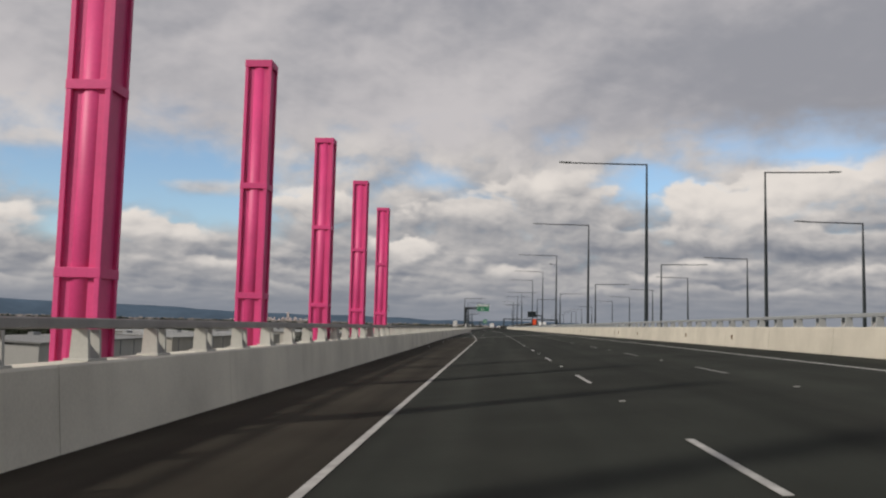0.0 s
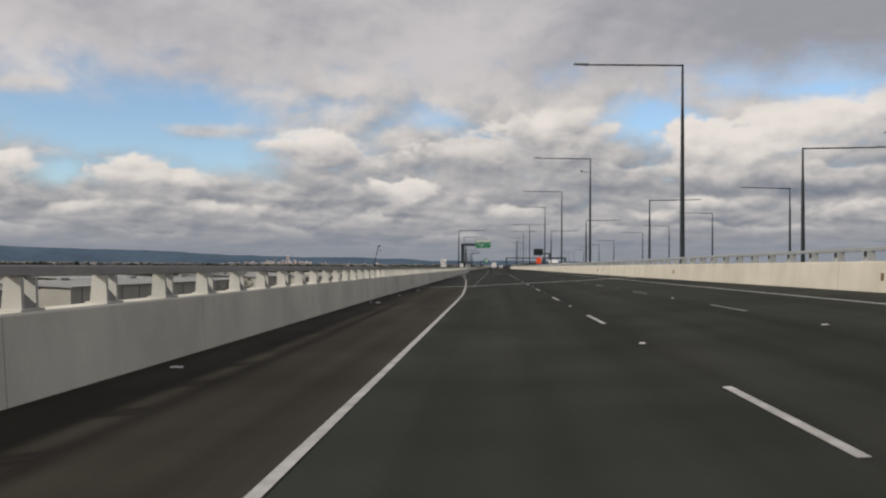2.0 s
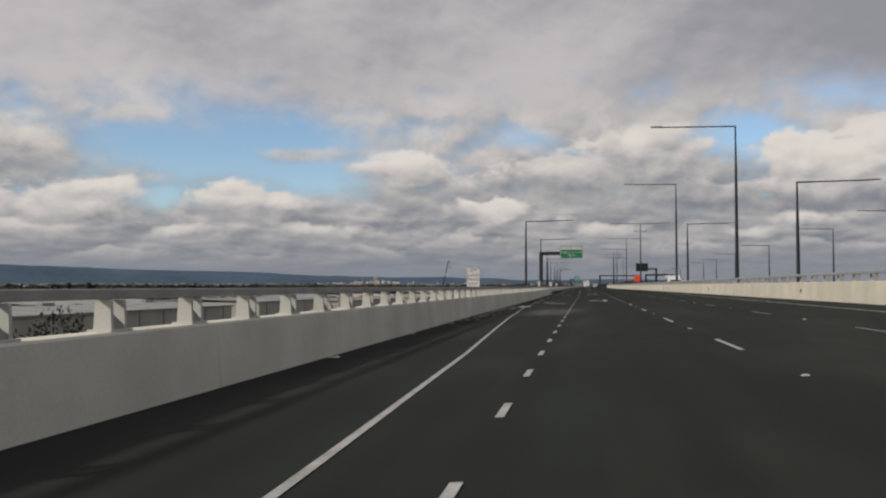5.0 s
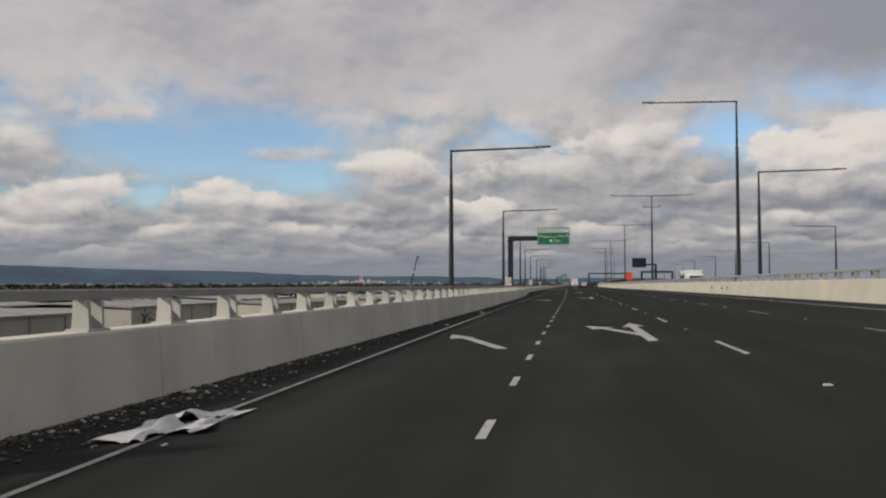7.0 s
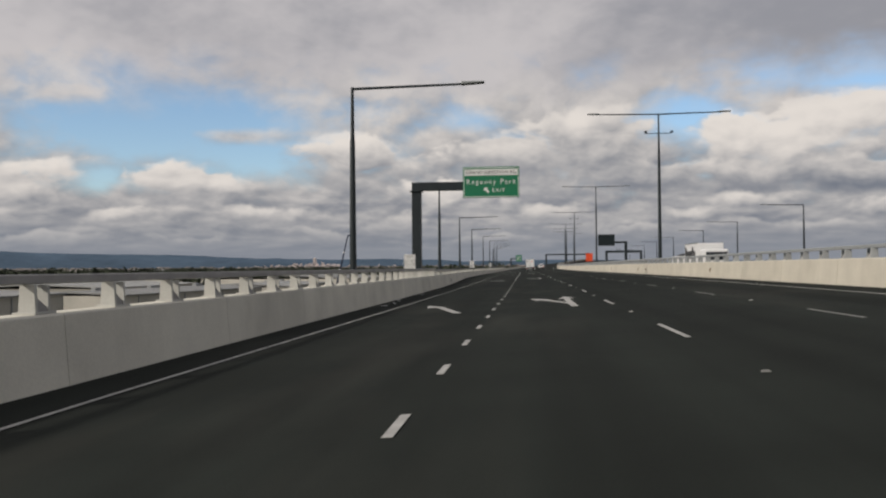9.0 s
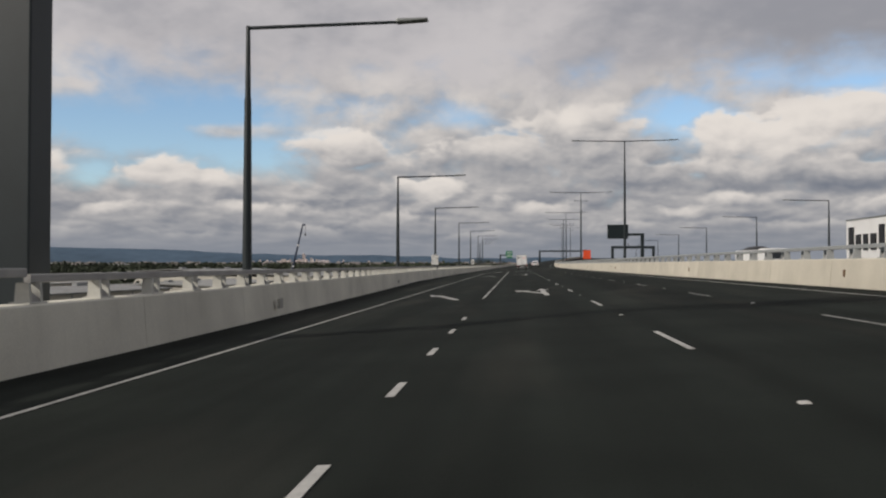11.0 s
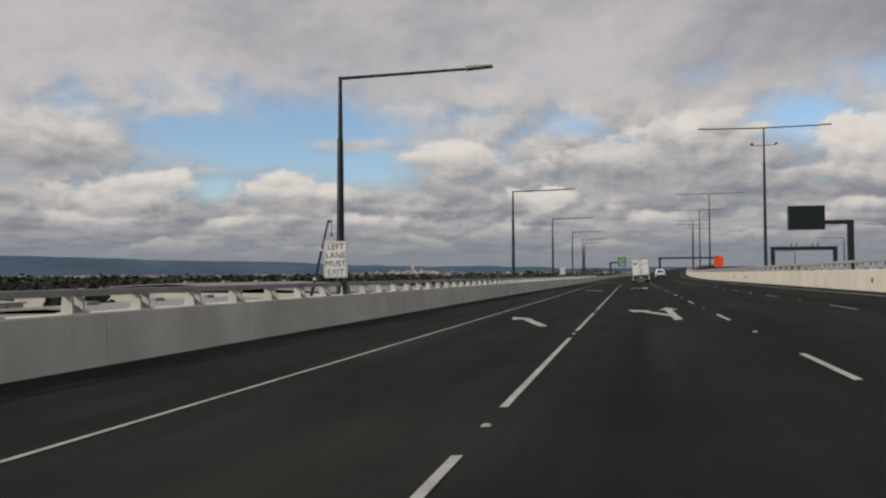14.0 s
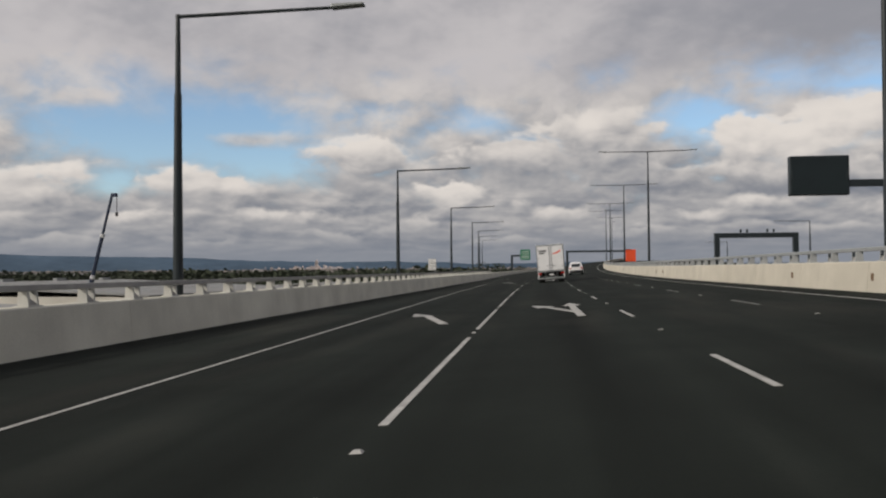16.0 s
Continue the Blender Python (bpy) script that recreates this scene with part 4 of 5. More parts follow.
# small green sign over the ramp
far = thing("sign_gantry", "small dark cantilever with a green sign over the exit ramp", "sign gantry", at=(-7.34, 640, -1.0))
part("column", box(bmesh.new(), (-0.3, -0.3, 0), (0.3, 0.3, 6.6), 0.02), M["dark_steel"], far)
part("beam", box(bmesh.new(), (-0.3, -0.25, 6.1), (4.4, 0.25, 6.6), 0.02), M["dark_steel"], far)
part("panel", box(bmesh.new(), (2.4, -0.32, 5.1), (5.2, -0.25, 8.1), 0.02), M["sign_green"], far, "green sign panel")
bm = bmesh.new()
for z in (7.4, 6.8, 6.1, 5.6):
    box(bm, (2.75, -0.34, z), (4.8, -0.32, z + 0.16))
part("word_bar", bm, M["white"], far, "white lines of lettering")

# reflectors on the sunlit parapet
bm = box(bmesh.new(), (-0.05, -0.055, -0.10), (0.0, 0.055, 0.10), 0.008)
ref_me = bpy.data.meshes.new("reflector")
bm.to_mesh(ref_me)
bm.free()
ref_me.materials.append(M["reflector"])
for y in (38.0, 46.8, 61.7, 70.5, 72.5, 98.0, 128.0, 131.0, 166.0, 196.5, 231.3, 233.2, 237.5, 268.0, 292.0, 296.5, 318.0, 350.0, 353.5, 380.0, 416.8, 418.2, 425.5, 458.0, 462.0, 495.0):
    piece("reflector", ref_me, RIGHT, Matrix.Translation((right_foot(y) + 0.045 + cx(y), y, cross(right_foot(y)) + gz(y) + 0.42)), "brown plastic reflector")


# ---- vehicles ----
def wheel(parent, x, y, z, r, w):
    hub = part("wheel", tube(bmesh.new(), (x - w / 2, y, z), (x + w / 2, y, z), r * 0.62, r * 0.62, 20), M["steel"], parent)
    bm = bmesh.new()
    ring = [(r * 0.6, -w / 2), (r * 0.92, -w / 2), (r, -w * 0.35), (r, w * 0.35), (r * 0.92, w / 2), (r * 0.6, w / 2)]
    secs = [[Vector((x + b, y + a * math.cos(t), z + a * math.sin(t))) for a, b in ring] for t in [math.pi * 2 * k / 24 for k in range(25)]]
    v, f = loft(secs, False)
    piece("tyre", mesh_of("tyre", v, f, M["rubber"]), hub)


def box_truck(at, rz):
    t = thing("box_truck", "white box truck with closed rear doors on the road", "truck", at=at, rz=rz)
    part("cargo_body", box(bmesh.new(), (-1.19, 0.0, 0.95), (1.19, 5.8, 3.32), 0.03), M["truck_white"], t)
    part("cab", box(bmesh.new(), (-1.05, 6.0, 0.55), (1.05, 7.8, 2.5), 0.12), M["truck_white"], t)
    part("chassis", box(bmesh.new(), (-0.5, 0.1, 0.62), (0.5, 7.0, 0.93), 0.02), M["black"], t)
    fr = part("rear_frame", box(bmesh.new(), (-1.2, -0.03, 0.93), (1.2, 0.0, 1.05)), M["steel"], t)
    for a, b in (((-1.2, -0.03, 1.05), (-1.13, 0.0, 3.3)), ((1.13, -0.03, 1.05), (1.2, 0.0, 3.3)), ((-1.13, -0.03, 3.2), (1.13, 0.0, 3.3))):
        part("frame_bar", box(bmesh.new(), a, b), M["steel"], fr)
    for sx in (-1, 1):
        d = part("door", box(bmesh.new(), (min(0.015 * sx, 1.12 * sx), -0.055, 1.06), (max(0.015 * sx, 1.12 * sx), -0.005, 3.19), 0.008), M["truck_white"], t)
        part("lock_rod", tube(bmesh.new(), (0.10 * sx, -0.075, 1.0), (0.10 * sx, -0.075, 3.2), 0.018, 0.018, 8), M["chrome"], d)
        for z in (1.35, 2.1, 2.9):
            part("hinge", box(bmesh.new(), (1.04 * sx - 0.07, -0.07, z), (1.04 * sx + 0.07, -0.055, z + 0.06)), M["steel"], d)
        part("latch_handle", box(bmesh.new(), (min(0.1 * sx, 0.38 * sx), -0.10, 1.42), (max(0.1 * sx, 0.38 * sx), -0.075, 1.48)), M["steel"], d)
        part("tail_light", box(bmesh.new(), (sx * 1.0 - 0.14, -0.06, 0.72), (sx * 1.0 + 0.14, -0.0, 0.86), 0.01), M["red_lens"], t)
        part("side_rail", box(bmesh.new(), (sx * 1.12 - 0.05, -0.02, 0.30), (sx * 1.12 + 0.05, 0.06, 0.95), 0.01), M["truck_white"], t)
        part("mudflap", box(bmesh.new(), (sx * 0.82 - 0.22, 0.75, 0.2), (sx * 0.82 + 0.22, 0.78, 0.9)), M["rubber"], t)
        wheel(t, sx * 0.85, 1.35, 0.42, 0.42, 0.5)
        wheel(t, sx * 0.9, 6.6, 0.42, 0.42, 0.26)
    part("bumper", box(bmesh.new(), (-1.15, -0.05, 0.30), (1.15, 0.05, 0.44), 0.02), M["steel"], t)
    part("number_plate", box(bmesh.new(), (-0.19, -0.065, 0.62), (0.19, -0.05, 0.74)), M["white"], t)
    bm = bmesh.new()
    for i, wd in enumerate((0.66, 0.5)):
        box(bm, (-0.98, -0.058, 2.72 - i * 0.2), (-0.98 + wd, -0.054, 2.84 - i * 0.2))
    part("decal", bm, M["black"], t, "dark printed bars")
    bm = bmesh.new()
    q = [bm.verts.new((x, -0.058, z)) for x, z in ((0.20, 2.50), (0.95, 2.78), (0.98, 2.70), (0.62, 2.52), (0.22, 2.44))]
    bm.faces.new(q)
    part("decal", bm, M["orange"], t, "red swoosh decal")
    return t


def wagon(at, rz):
    c = thing("estate_car", "white station wagon seen from behind on the road", "car", at=at, rz=rz)
    secs = []
    for y, w, zb, zs, zr_, rw in ((0.0, 0.80, 0.42, 0.95, 0.97, 0.72), (0.18, 0.90, 0.30, 0.98, 1.22, 0.68), (0.55, 0.92, 0.26, 1.0, 1.62, 0.62), (1.8, 0.93, 0.26, 1.0, 1.68, 0.64), (2.8, 0.93, 0.26, 0.98, 1.60, 0.62), (3.5, 0.92, 0.26, 0.95, 1.05, 0.68), (4.4, 0.88, 0.28, 0.85, 0.87, 0.66), (4.7, 0.75, 0.40, 0.70, 0.72, 0.6)):
        secs.append([Vector(p) for p in ((-w, y, zb), (w, y, zb), (w * 1.0, y, zs), (rw, y, zr_), (-rw, y, zr_), (-w, y, zs))])
    v, f = loft(secs)
    body = piece("body", mesh_of("body", v, f, M["truck_white"]), c)
    q = [(-0.60, 0.06, 1.04), (0.60, 0.06, 1.04), (0.54, 0.42, 1.47), (-0.54, 0.42, 1.47)]
    bm = bmesh.new()
    a = [bm.verts.new(Vector(p) + Vector((0, -0.06, 0.0))) for p in q]
    b = [bm.verts.new(Vector(p) + Vector((0, 0.02, 0.0))) for p in q]
    bm.faces.new(a)
    for i in range(4):
        bm.faces.new((b[i], b[(i + 1) % 4], a[(i + 1) % 4], a[i]))
    part("rear_window", bm, M["glass_dark"], c, "dark tinted rear window")
    for sx in (-1, 1):
        for ya, yb in ((0.75, 1.7), (1.8, 2.9)):
            bm = bmesh.new()
            a = [bm.verts.new(p) for p in ((sx * 0.935, ya, 1.03), (sx * 0.935, yb, 1.03), (sx * 0.70, yb - 0.1, 1.56), (sx * 0.70, ya + 0.05, 1.56))]
            bm.faces.new(a)
            part("side_window", bm, M["glass_dark"], c)
        part("tail_light", box(bmesh.new(), (sx * 0.72 - 0.13, -0.03, 0.78), (sx * 0.72 + 0.13, 0.1, 0.98), 0.02), M["red_lens"], c)
        part("roof_rail", tube(bmesh.new(), (sx * 0.56, 0.7, 1.72), (sx * 0.56, 2.6, 1.72), 0.02, 0.02, 6), M["chrome"], c)
        wheel(c, sx * 0.80, 0.95, 0.34, 0.34, 0.22)
        wheel(c, sx * 0.80, 3.75, 0.34, 0.34, 0.22)
    part("bumper", box(bmesh.new(), (-0.86, -0.06, 0.36), (0.86, 0.08, 0.60), 0.04), M["black"], c)
    part("number_plate", box(bmesh.new(), (-0.19, -0.075, 0.66), (0.19, -0.0, 0.77)), M["white"], c)
    return c


p = on_road(2.75, 470.0)
tr = box_truck(p, heading(470))
tr.matrix_world = Matrix.Translation(p) @ Matrix.Rotation(heading(470), 4, "Z") @ Matrix.Rotation(-0.0632, 4, "Y")
p = on_road(5.6, 508.0)
wg = wagon(p, heading(508))
wg.matrix_world = Matrix.Translation(p) @ Matrix.Rotation(heading(508), 4, "Z") @ Matrix.Rotation(-0.0632, 4, "Y")


# ---- debris on the shoulder ----
rnd = random.Random(5)
stone_me = []
for k in range(5):
    bm = bmesh.new()
    bmesh.ops.create_icosphere(bm, subdivisions=1, radius=0.07)
    for q in bm.verts:
        q.co *= rnd.uniform(0.6, 1.2)
        q.co.z *= 0.55
    me = bpy.data.meshes.new("rubble_stone")
    bm.to_mesh(me)
    bm.free()
    me.materials.append(M["rubble"])
    stone_me.append(me)
rub = thing("rubble", "loose dark stones and grit swept against the parapet", "rubble", kind="stuff")
v, f = [], []
for k in range(4200):
    y = rnd.triangular(153, 198, 174)
    x = left_foot(y) + 0.05 + abs(rnd.gauss(0, 0.42))
    me = stone_me[k % 5]
    sc, a = 0.14 + 0.5 * rnd.random() ** 2.2, rnd.uniform(0, 6.28)
    o, n = on_road(x, y, 0.015), len(v)
    for q in me.vertices:
        v.append(o + sc * Vector((q.co.x * math.cos(a) - q.co.y * math.sin(a), q.co.x * math.sin(a) + q.co.y * math.cos(a), q.co.z)))
    f += [tuple(i + n for i in p.vertices) for p in me.polygons]
piece("stones", mesh_of("stones", v, f, M["rubble"]), rub)


def litter(x, y, sx, sy, h, seed, name="litter_sheet", label="crumpled white plastic sheet lying on the shoulder"):
    r = random.Random(seed)
    bm = bmesh.new()
    bmesh.ops.create_grid(bm, x_segments=34, y_segments=26, size=0.5)
    for q in list(bm.verts):
        d = (q.co.x ** 2 + q.co.y ** 2) ** 0.5
        n = noise.noise(Vector((q.co.x * 4 + seed, q.co.y * 4, 0)))
        q.co.z = (max(0.0, 0.4 + n) + 0.5 * abs(noise.noise(Vector((q.co.x * 11, q.co.y * 9, seed))))) * h * max(0.0, 1 - d * 1.3)
        q.co.x *= sx * (1 + 0.5 * n)
        q.co.y *= sy * (1 + 0.5 * noise.noise(Vector((q.co.x * 3, q.co.y * 3, seed))))
    dead = [q for q in bm.verts if noise.noise(Vector((q.co.x * 2.3 + 9 + seed, q.co.y * 1.9, 4))) > 0.42]
    bmesh.ops.delete(bm, geom=dead, context="VERTS")
    me = bpy.data.meshes.new(name)
    bm.to_mesh(me)
    bm.free()
    me.materials.append(M["sheet_white"])
    ob = new(name, me)
    ob.matrix_world = road_matrix(x, y, 0.012)
    for p in me.polygons:
        p.use_smooth = True
    return tagged(ob, label, "litter")


litter(-2.75, 180.0, 0.75, 1.9, 0.13, 1)
litter(-3.25, 176.9, 0.3, 0.5, 0.06, 2, "litter", "scrap of white plastic lying on the shoulder")
for k in range(26):
    y = rnd.uniform(55, 300)
    litter(left_foot(y) + rnd.uniform(0.15, 1.1), y, rnd.uniform(0.08, 0.22), rnd.uniform(0.08, 0.25), 0.05, 20 + k, "litter", "scrap of white plastic lying on the shoulder")

# spilled pale dust on the exit lane
v, f = [], []
for i in range(13):
    for j in range(7):
        v.append(on_road(-2.4 + 3.9 * j / 6, 160.0 + 16 * i / 12, 0.012))
for i in range(12):
    for j in range(6):
        a = i * 7 + j
        f.append((a, a + 1, a + 8, a + 7))
tagged(new("dust_patch", mesh_of("dust_patch", v, f, M["dust"])), "thin smear of pale dust spilled on asphalt", "dust", kind="stuff")

# ---- surroundings below the viaduct ----
rnd = random.Random(11)


def warehouse(x, y, w, d, h, rz, wall, roof):
    b = thing("warehouse", "low industrial shed with pale walls and a sheet roof", "warehouse", "industrial sheds", at=(x, y, GZ), rz=rz)
    part("wall", box(bmesh.new(), (-w / 2, -d / 2, -0.3), (w / 2, d / 2, h)), M[wall], b)
    rise = 0.022 * w
    bm = bmesh.new()
    e = 0.4
    prof = [(-w / 2 - e, h), (0, h + rise), (w / 2 + e, h), (w / 2 + e, h - 0.25), (0, h + rise - 0.25), (-w / 2 - e, h - 0.25)]
    v, f = loft([[Vector((a, s * (d / 2 + e), c + 0.26)) for a, c in prof] for s in (-1, 1)])
    piece("roof", mesh_of("roof", v, f, M[roof]), b)
    slope = math.atan2(rise, w / 2)
    for i in range(int(d / 9)):
        yy = -d / 2 + 4.5 + i * 9.0
        for sx in (-1, 1):
            m = Matrix.Translation((sx * w * 0.25, yy, h + rise / 2 + 0.28)) @ Matrix.Rotation(sx * slope, 4, "Y")
            bm = bmesh.new()
            bmesh.ops.create_cube(bm, size=1.0, matrix=m @ Matrix.Diagonal((w * 0.34, 0.9, 0.06, 1)))
            part("skylight", bm, M["skylight"], b)
    for i in range(max(1, int(d / 16))):
        yy = -d / 2 + d * (i + 0.5) / max(1, int(d / 16))
        part("ridge_vent", box(bmesh.new(), (-0.5, yy - 1.6, h + rise), (0.5, yy + 1.6, h + rise + 0.75), 0.05), M["door_grey"], b)
    n = max(2, int(w / 9))
    for i in range(n):
        xx = -w / 2 + w * (i + 0.5) / n
        part("roller_door", box(bmesh.new(), (xx - 1.9, -d / 2 - 0.06, 0), (xx + 1.9, -d / 2 + 0.02, min(4.2, h - 1))), M["door_grey"], b)
    for s in (-1, 1):
        for i in range(max(2, int(d / 8))):
            yy = -d / 2 + d * (i + 0.5) / max(2, int(d / 8))
            part("wall_rib", box(bmesh.new(), (s * (w / 2 + 0.03) - 0.1, yy - 0.12, 0), (s * (w / 2 + 0.03) + 0.1, yy + 0.12, h - 0.1)), M["door_grey"], b)
    return b


near_sheds = [(-82, 20, 25, 50, 8.0), (-82, 84, 27, 52, 8.0), (-82, 154, 26, 58, 8.1), (-84, 240, 28, 96, 8.1), (-82, 322, 27, 44, 8.6), (-124, 108, 30, 40, 6.6), (-128, 196, 34, 44, 6.4), (-112, 292, 26, 36, 6.8), (-110, 372, 30, 36, 7.4), (-114, 436, 38, 60, 8.0), (-104, 562, 92, 66, 8.4), (-146, 350, 34, 60, 7.0), (-79, 398, 24, 60, 7.6), (-78, 476, 26, 62, 7.4)]
far_sheds = [(-60, 632, 40, 44, 8.0), (-360, 520, 70, 80, 9.6), (-390, 300, 80, 90, 9.8), (-430, 700, 80, 90, 10.0), (-330, 940, 70, 70, 10.4)]
for i, (x, y, w, d, h) in enumerate(near_sheds + far_sheds):
    warehouse(x, y, w, d, h - 0.4, rnd.uniform(-0.12, 0.12), ("cream_wall", "cream_wall", "white_wall")[i % 3], ("grey_roof", "pale_roof")[i % 2])

# trucks on the other carriageway
truck = thing("freight_truck", "white freight truck with large dark lettering bars", "truck", at=(19.86, 317.6, 0.2))
part("cargo_body", box(bmesh.new(), (-1.25, -7.6, 1.05), (1.25, 0, 3.45), 0.04), M["truck_white"], truck)
part("roof_rail", box(bmesh.new(), (-1.28, -7.6, 3.45), (-1.18, 0, 3.52), 0.01), M["steel"], truck)
part("roof_rail", box(bmesh.new(), (1.18, -7.6, 3.45), (1.28, 0, 3.52), 0.01), M["steel"], truck)
part("cab", box(bmesh.new(), (-1.2, -10.2, 0.6), (1.2, -7.9, 2.8), 0.18), M["truck_white"], truck)
part("windscreen", box(bmesh.new(), (-1.02, -10.23, 1.7), (1.02, -10.18, 2.5), 0.02), M["glass_dark"], truck)
part("chassis", box(bmesh.new(), (-0.5, -9.8, 0.6), (0.5, -0.2, 1.02), 0.02), M["black"], truck)
for sx in (-1, 1):
    for y in (-1.4, -2.6, -9.2):
        wheel(truck, sx * 0.98, y, 0.5, 0.5, 0.4)
for a, b, z0, z1 in ((0.45, 1.1, 1.9, 3.1), (1.4, 2.0, 1.9, 2.7), (2.35, 2.9, 1.9, 2.7), (3.25, 3.9, 1.9, 2.7), (4.25, 4.85, 1.9, 3.1), (5.2, 5.9, 1.9, 2.7)):
    part("name_bar", box(bmesh.new(), (-1.30, -b, z0), (-1.25, -a, z1)), M["black"], truck, "dark lettering shape")
tip = thing("tipper_truck", "white tipper truck carrying a dark heaped load", "truck", at=(27.32, 372.0, 0.2), rz=0.12)
part("tray", box(bmesh.new(), (-1.3, -6.0, 1.1), (1.3, 0, 2.75), 0.05), M["truck_white"], tip)
part("cab", box(bmesh.new(), (-1.2, -8.4, 0.6), (1.2, -6.3, 2.9), 0.15), M["truck_white"], tip)
part("windscreen", box(bmesh.new(), (-1.0, -8.43, 1.8), (1.0, -8.38, 2.6), 0.02), M["glass_dark"], tip)
bm = bmesh.new()
bmesh.ops.create_grid(bm, x_segments=10, y_segments=16, size=0.5)
for q in bm.verts:
    q.co = Vector((q.co.x * 2.5, q.co.y * 5.8 - 3.0, 2.6 + 0.62 * max(0.0, 1 - (q.co.x * 2) ** 2) * max(0.0, 1 - (q.co.y * 2) ** 4) + 0.06 * noise.noise(Vector((q.co.x * 9, q.co.y * 14, 0)))))
part("load", bm, M["black"], tip, "dark heaped load")
part("chassis", box(bmesh.new(), (-0.5, -8.0, 0.6), (0.5, -0.2, 1.08), 0.02), M["black"], tip)
for sx in (-1, 1):
    for y in (-1.2, -2.4, -7.4):
        wheel(tip, sx * 0.98, y, 0.5, 0.5, 0.4)


# ---- trees ----
def leaf_clumps(bm, r, centre, radius, count, size):
    """Many small tilted leaf sprays about a crown's lobes."""
    for k in range(count):
        d = Vector((r.gauss(0, 1), r.gauss(0, 1), r.gauss(0, 0.8)))
        d.normalize()
        p = centre + d * radius * r.uniform(0.55, 1.05)
        m = Matrix.Translation(p) @ Euler((r.uniform(0, 6.3), r.uniform(0, 6.3), r.uniform(0, 6.3))).to_matrix().to_4x4()
        s = size * r.uniform(0.6, 1.3)
        q = [bm.verts.new(m @ Vector(c)) for c in ((-s, 0, 0), (0, -s * 0.55, s * 0.15), (s, 0, 0), (0, s * 0.55, s * 0.15))]
        bm.faces.new(q)


def tree(seed, h):
    r = random.Random(seed)
    t = thing("tree", "dark green gum tree with an uneven crown", "tree", "trees below the viaduct")
    bm = tube(bmesh.new(), (0, 0, -0.3), (0.15, 0.1, h * 0.5), 0.24, 0.13, 7)
    lobes = []
    for k in range(6):
        a = k * 1.05 + r.uniform(-0.3, 0.3)
        tip = Vector((math.cos(a) * h * r.uniform(0.14, 0.27), math.sin(a) * h * r.uniform(0.14, 0.27), h * r.uniform(0.55, 0.85)))
        tube(bm, (0.12, 0.08, h * r.uniform(0.3, 0.46)), tip, 0.09, 0.03, 5)
        lobes.append(tip)
    lobes.append(Vector((0.1, 0, h * 0.88)))
    part("trunk", bm, M["bark"], t)
    bm = bmesh.new()
    for c in lobes:
        leaf_clumps(bm, r, c, h * r.uniform(0.15, 0.22), 300, 0.21)
    part("crown", bm, M["leaf"], t)
    return t


protos = [tree(s, h) for s, h in ((1, 9.0), (2, 10.5), (3, 8.0), (4, 9.8))]
tree_spots = [(-33, 170), (-38, 182), (-30, 205), (-36, 214), (-44, 150), (-32, 238), (-40, 262), (-29, 288), (-35, 312), (-31, 330), (-36, 532), (-28, 548),
              (-32, 590), (-26, 604), (-40, 612), (-24, 640), (-34, 650), (-46, 640), (-22, 680), (-30, 700), (-44, 705), (-52, 600), (-92, 260), (-96, 120), (-98, 600),
              (-20, 700), (-10, 725), (-28, 730), (-8, 755), (-18, 765), (-7, 790), (-14, 800), (-30, 790)]
for i, (x, y) in enumerate(tree_spots):
    m = Matrix.Translation((x, y, GZ)) @ Matrix.Rotation(rnd.uniform(0, 6.28), 4, "Z") @ Matrix.Scale(rnd.uniform(0.78, 1.02) if 160 < y < 300 else 1.45 if i > 24 else 0.75, 4)
    if i < 4:
        protos[i].matrix_world = m
    else:
        copy_thing(protos[i % 4], m)

# far belt of trees, too many to count
r = random.Random(3)


def clump(count, size):
    """One rough crown of leaf sprays as arrays, to be set many times."""
    cl = bmesh.new()
    leaf_clumps(cl, r, Vector((0, 0, 0)), 1.0, count, size)
    cl.verts.index_update()
    out = np.array([q.co[:] for q in cl.verts]), np.array([[q.index for q in fa.verts] for fa in cl.faces])
    cl.free()
    return out


coarse, fine = clump(64, 0.32), [clump(330, 0.115) for _ in range(3)]
vs, fs, n = [], [], 0


def grove(x, y, s, shape):
    global n
    cv, cf = shape
    vs.append(cv * (s * r.uniform(0.9, 1.6), s * 1.2, s * r.uniform(0.7, 1.1)) + (x, y, GZ + s * 0.9))
    fs.append(cf + n)
    n += len(cv)


for k in range(3600):                         # thin groves over the whole plain
    y = 420 + 2600 * r.random() ** 1.6
    x = -r.uniform(120, 260) - y * r.uniform(-0.02, 0.85) if r.random() < 0.86 else r.uniform(70, 120) + y * r.uniform(0, 0.5)
    if noise.noise(Vector((x * 0.006, y * 0.004, 2))) > -0.12 or r.random() < 0.45:
        grove(x, y, r.uniform(4.6, 6.2) * (1 + y / 5200), coarse)
for k in range(1700):                         # the belt close behind the sheds
    y = r.uniform(60, 1300)
    x = -r.triangular(168, 330, 185) - max(0.0, y - 420) * r.uniform(0.02, 0.22)
    grove(x, y, r.uniform(5.2, 6.2) * (0.9 + 0.25 * r.random() ** 3), fine[k % 3])
for k in range(600):                          # and the one past the last sheds
    y = r.uniform(640, 1300)
    x = -r.uniform(60, 260) - (y - 560) * 0.2
    grove(x, y, r.uniform(5.3, 6.5) * (0.9 + 0.25 * r.random() ** 3), fine[k % 3])
for k in range(420):                          # tall trees beside the exit ramp
    y = r.uniform(640, 960)
    x = cx(min(y, 820)) - 34 - abs(r.gauss(0, 75))
    grove(x, y, r.uniform(5.7, 7.1), fine[k % 3])
me = bpy.data.meshes.new("woods")
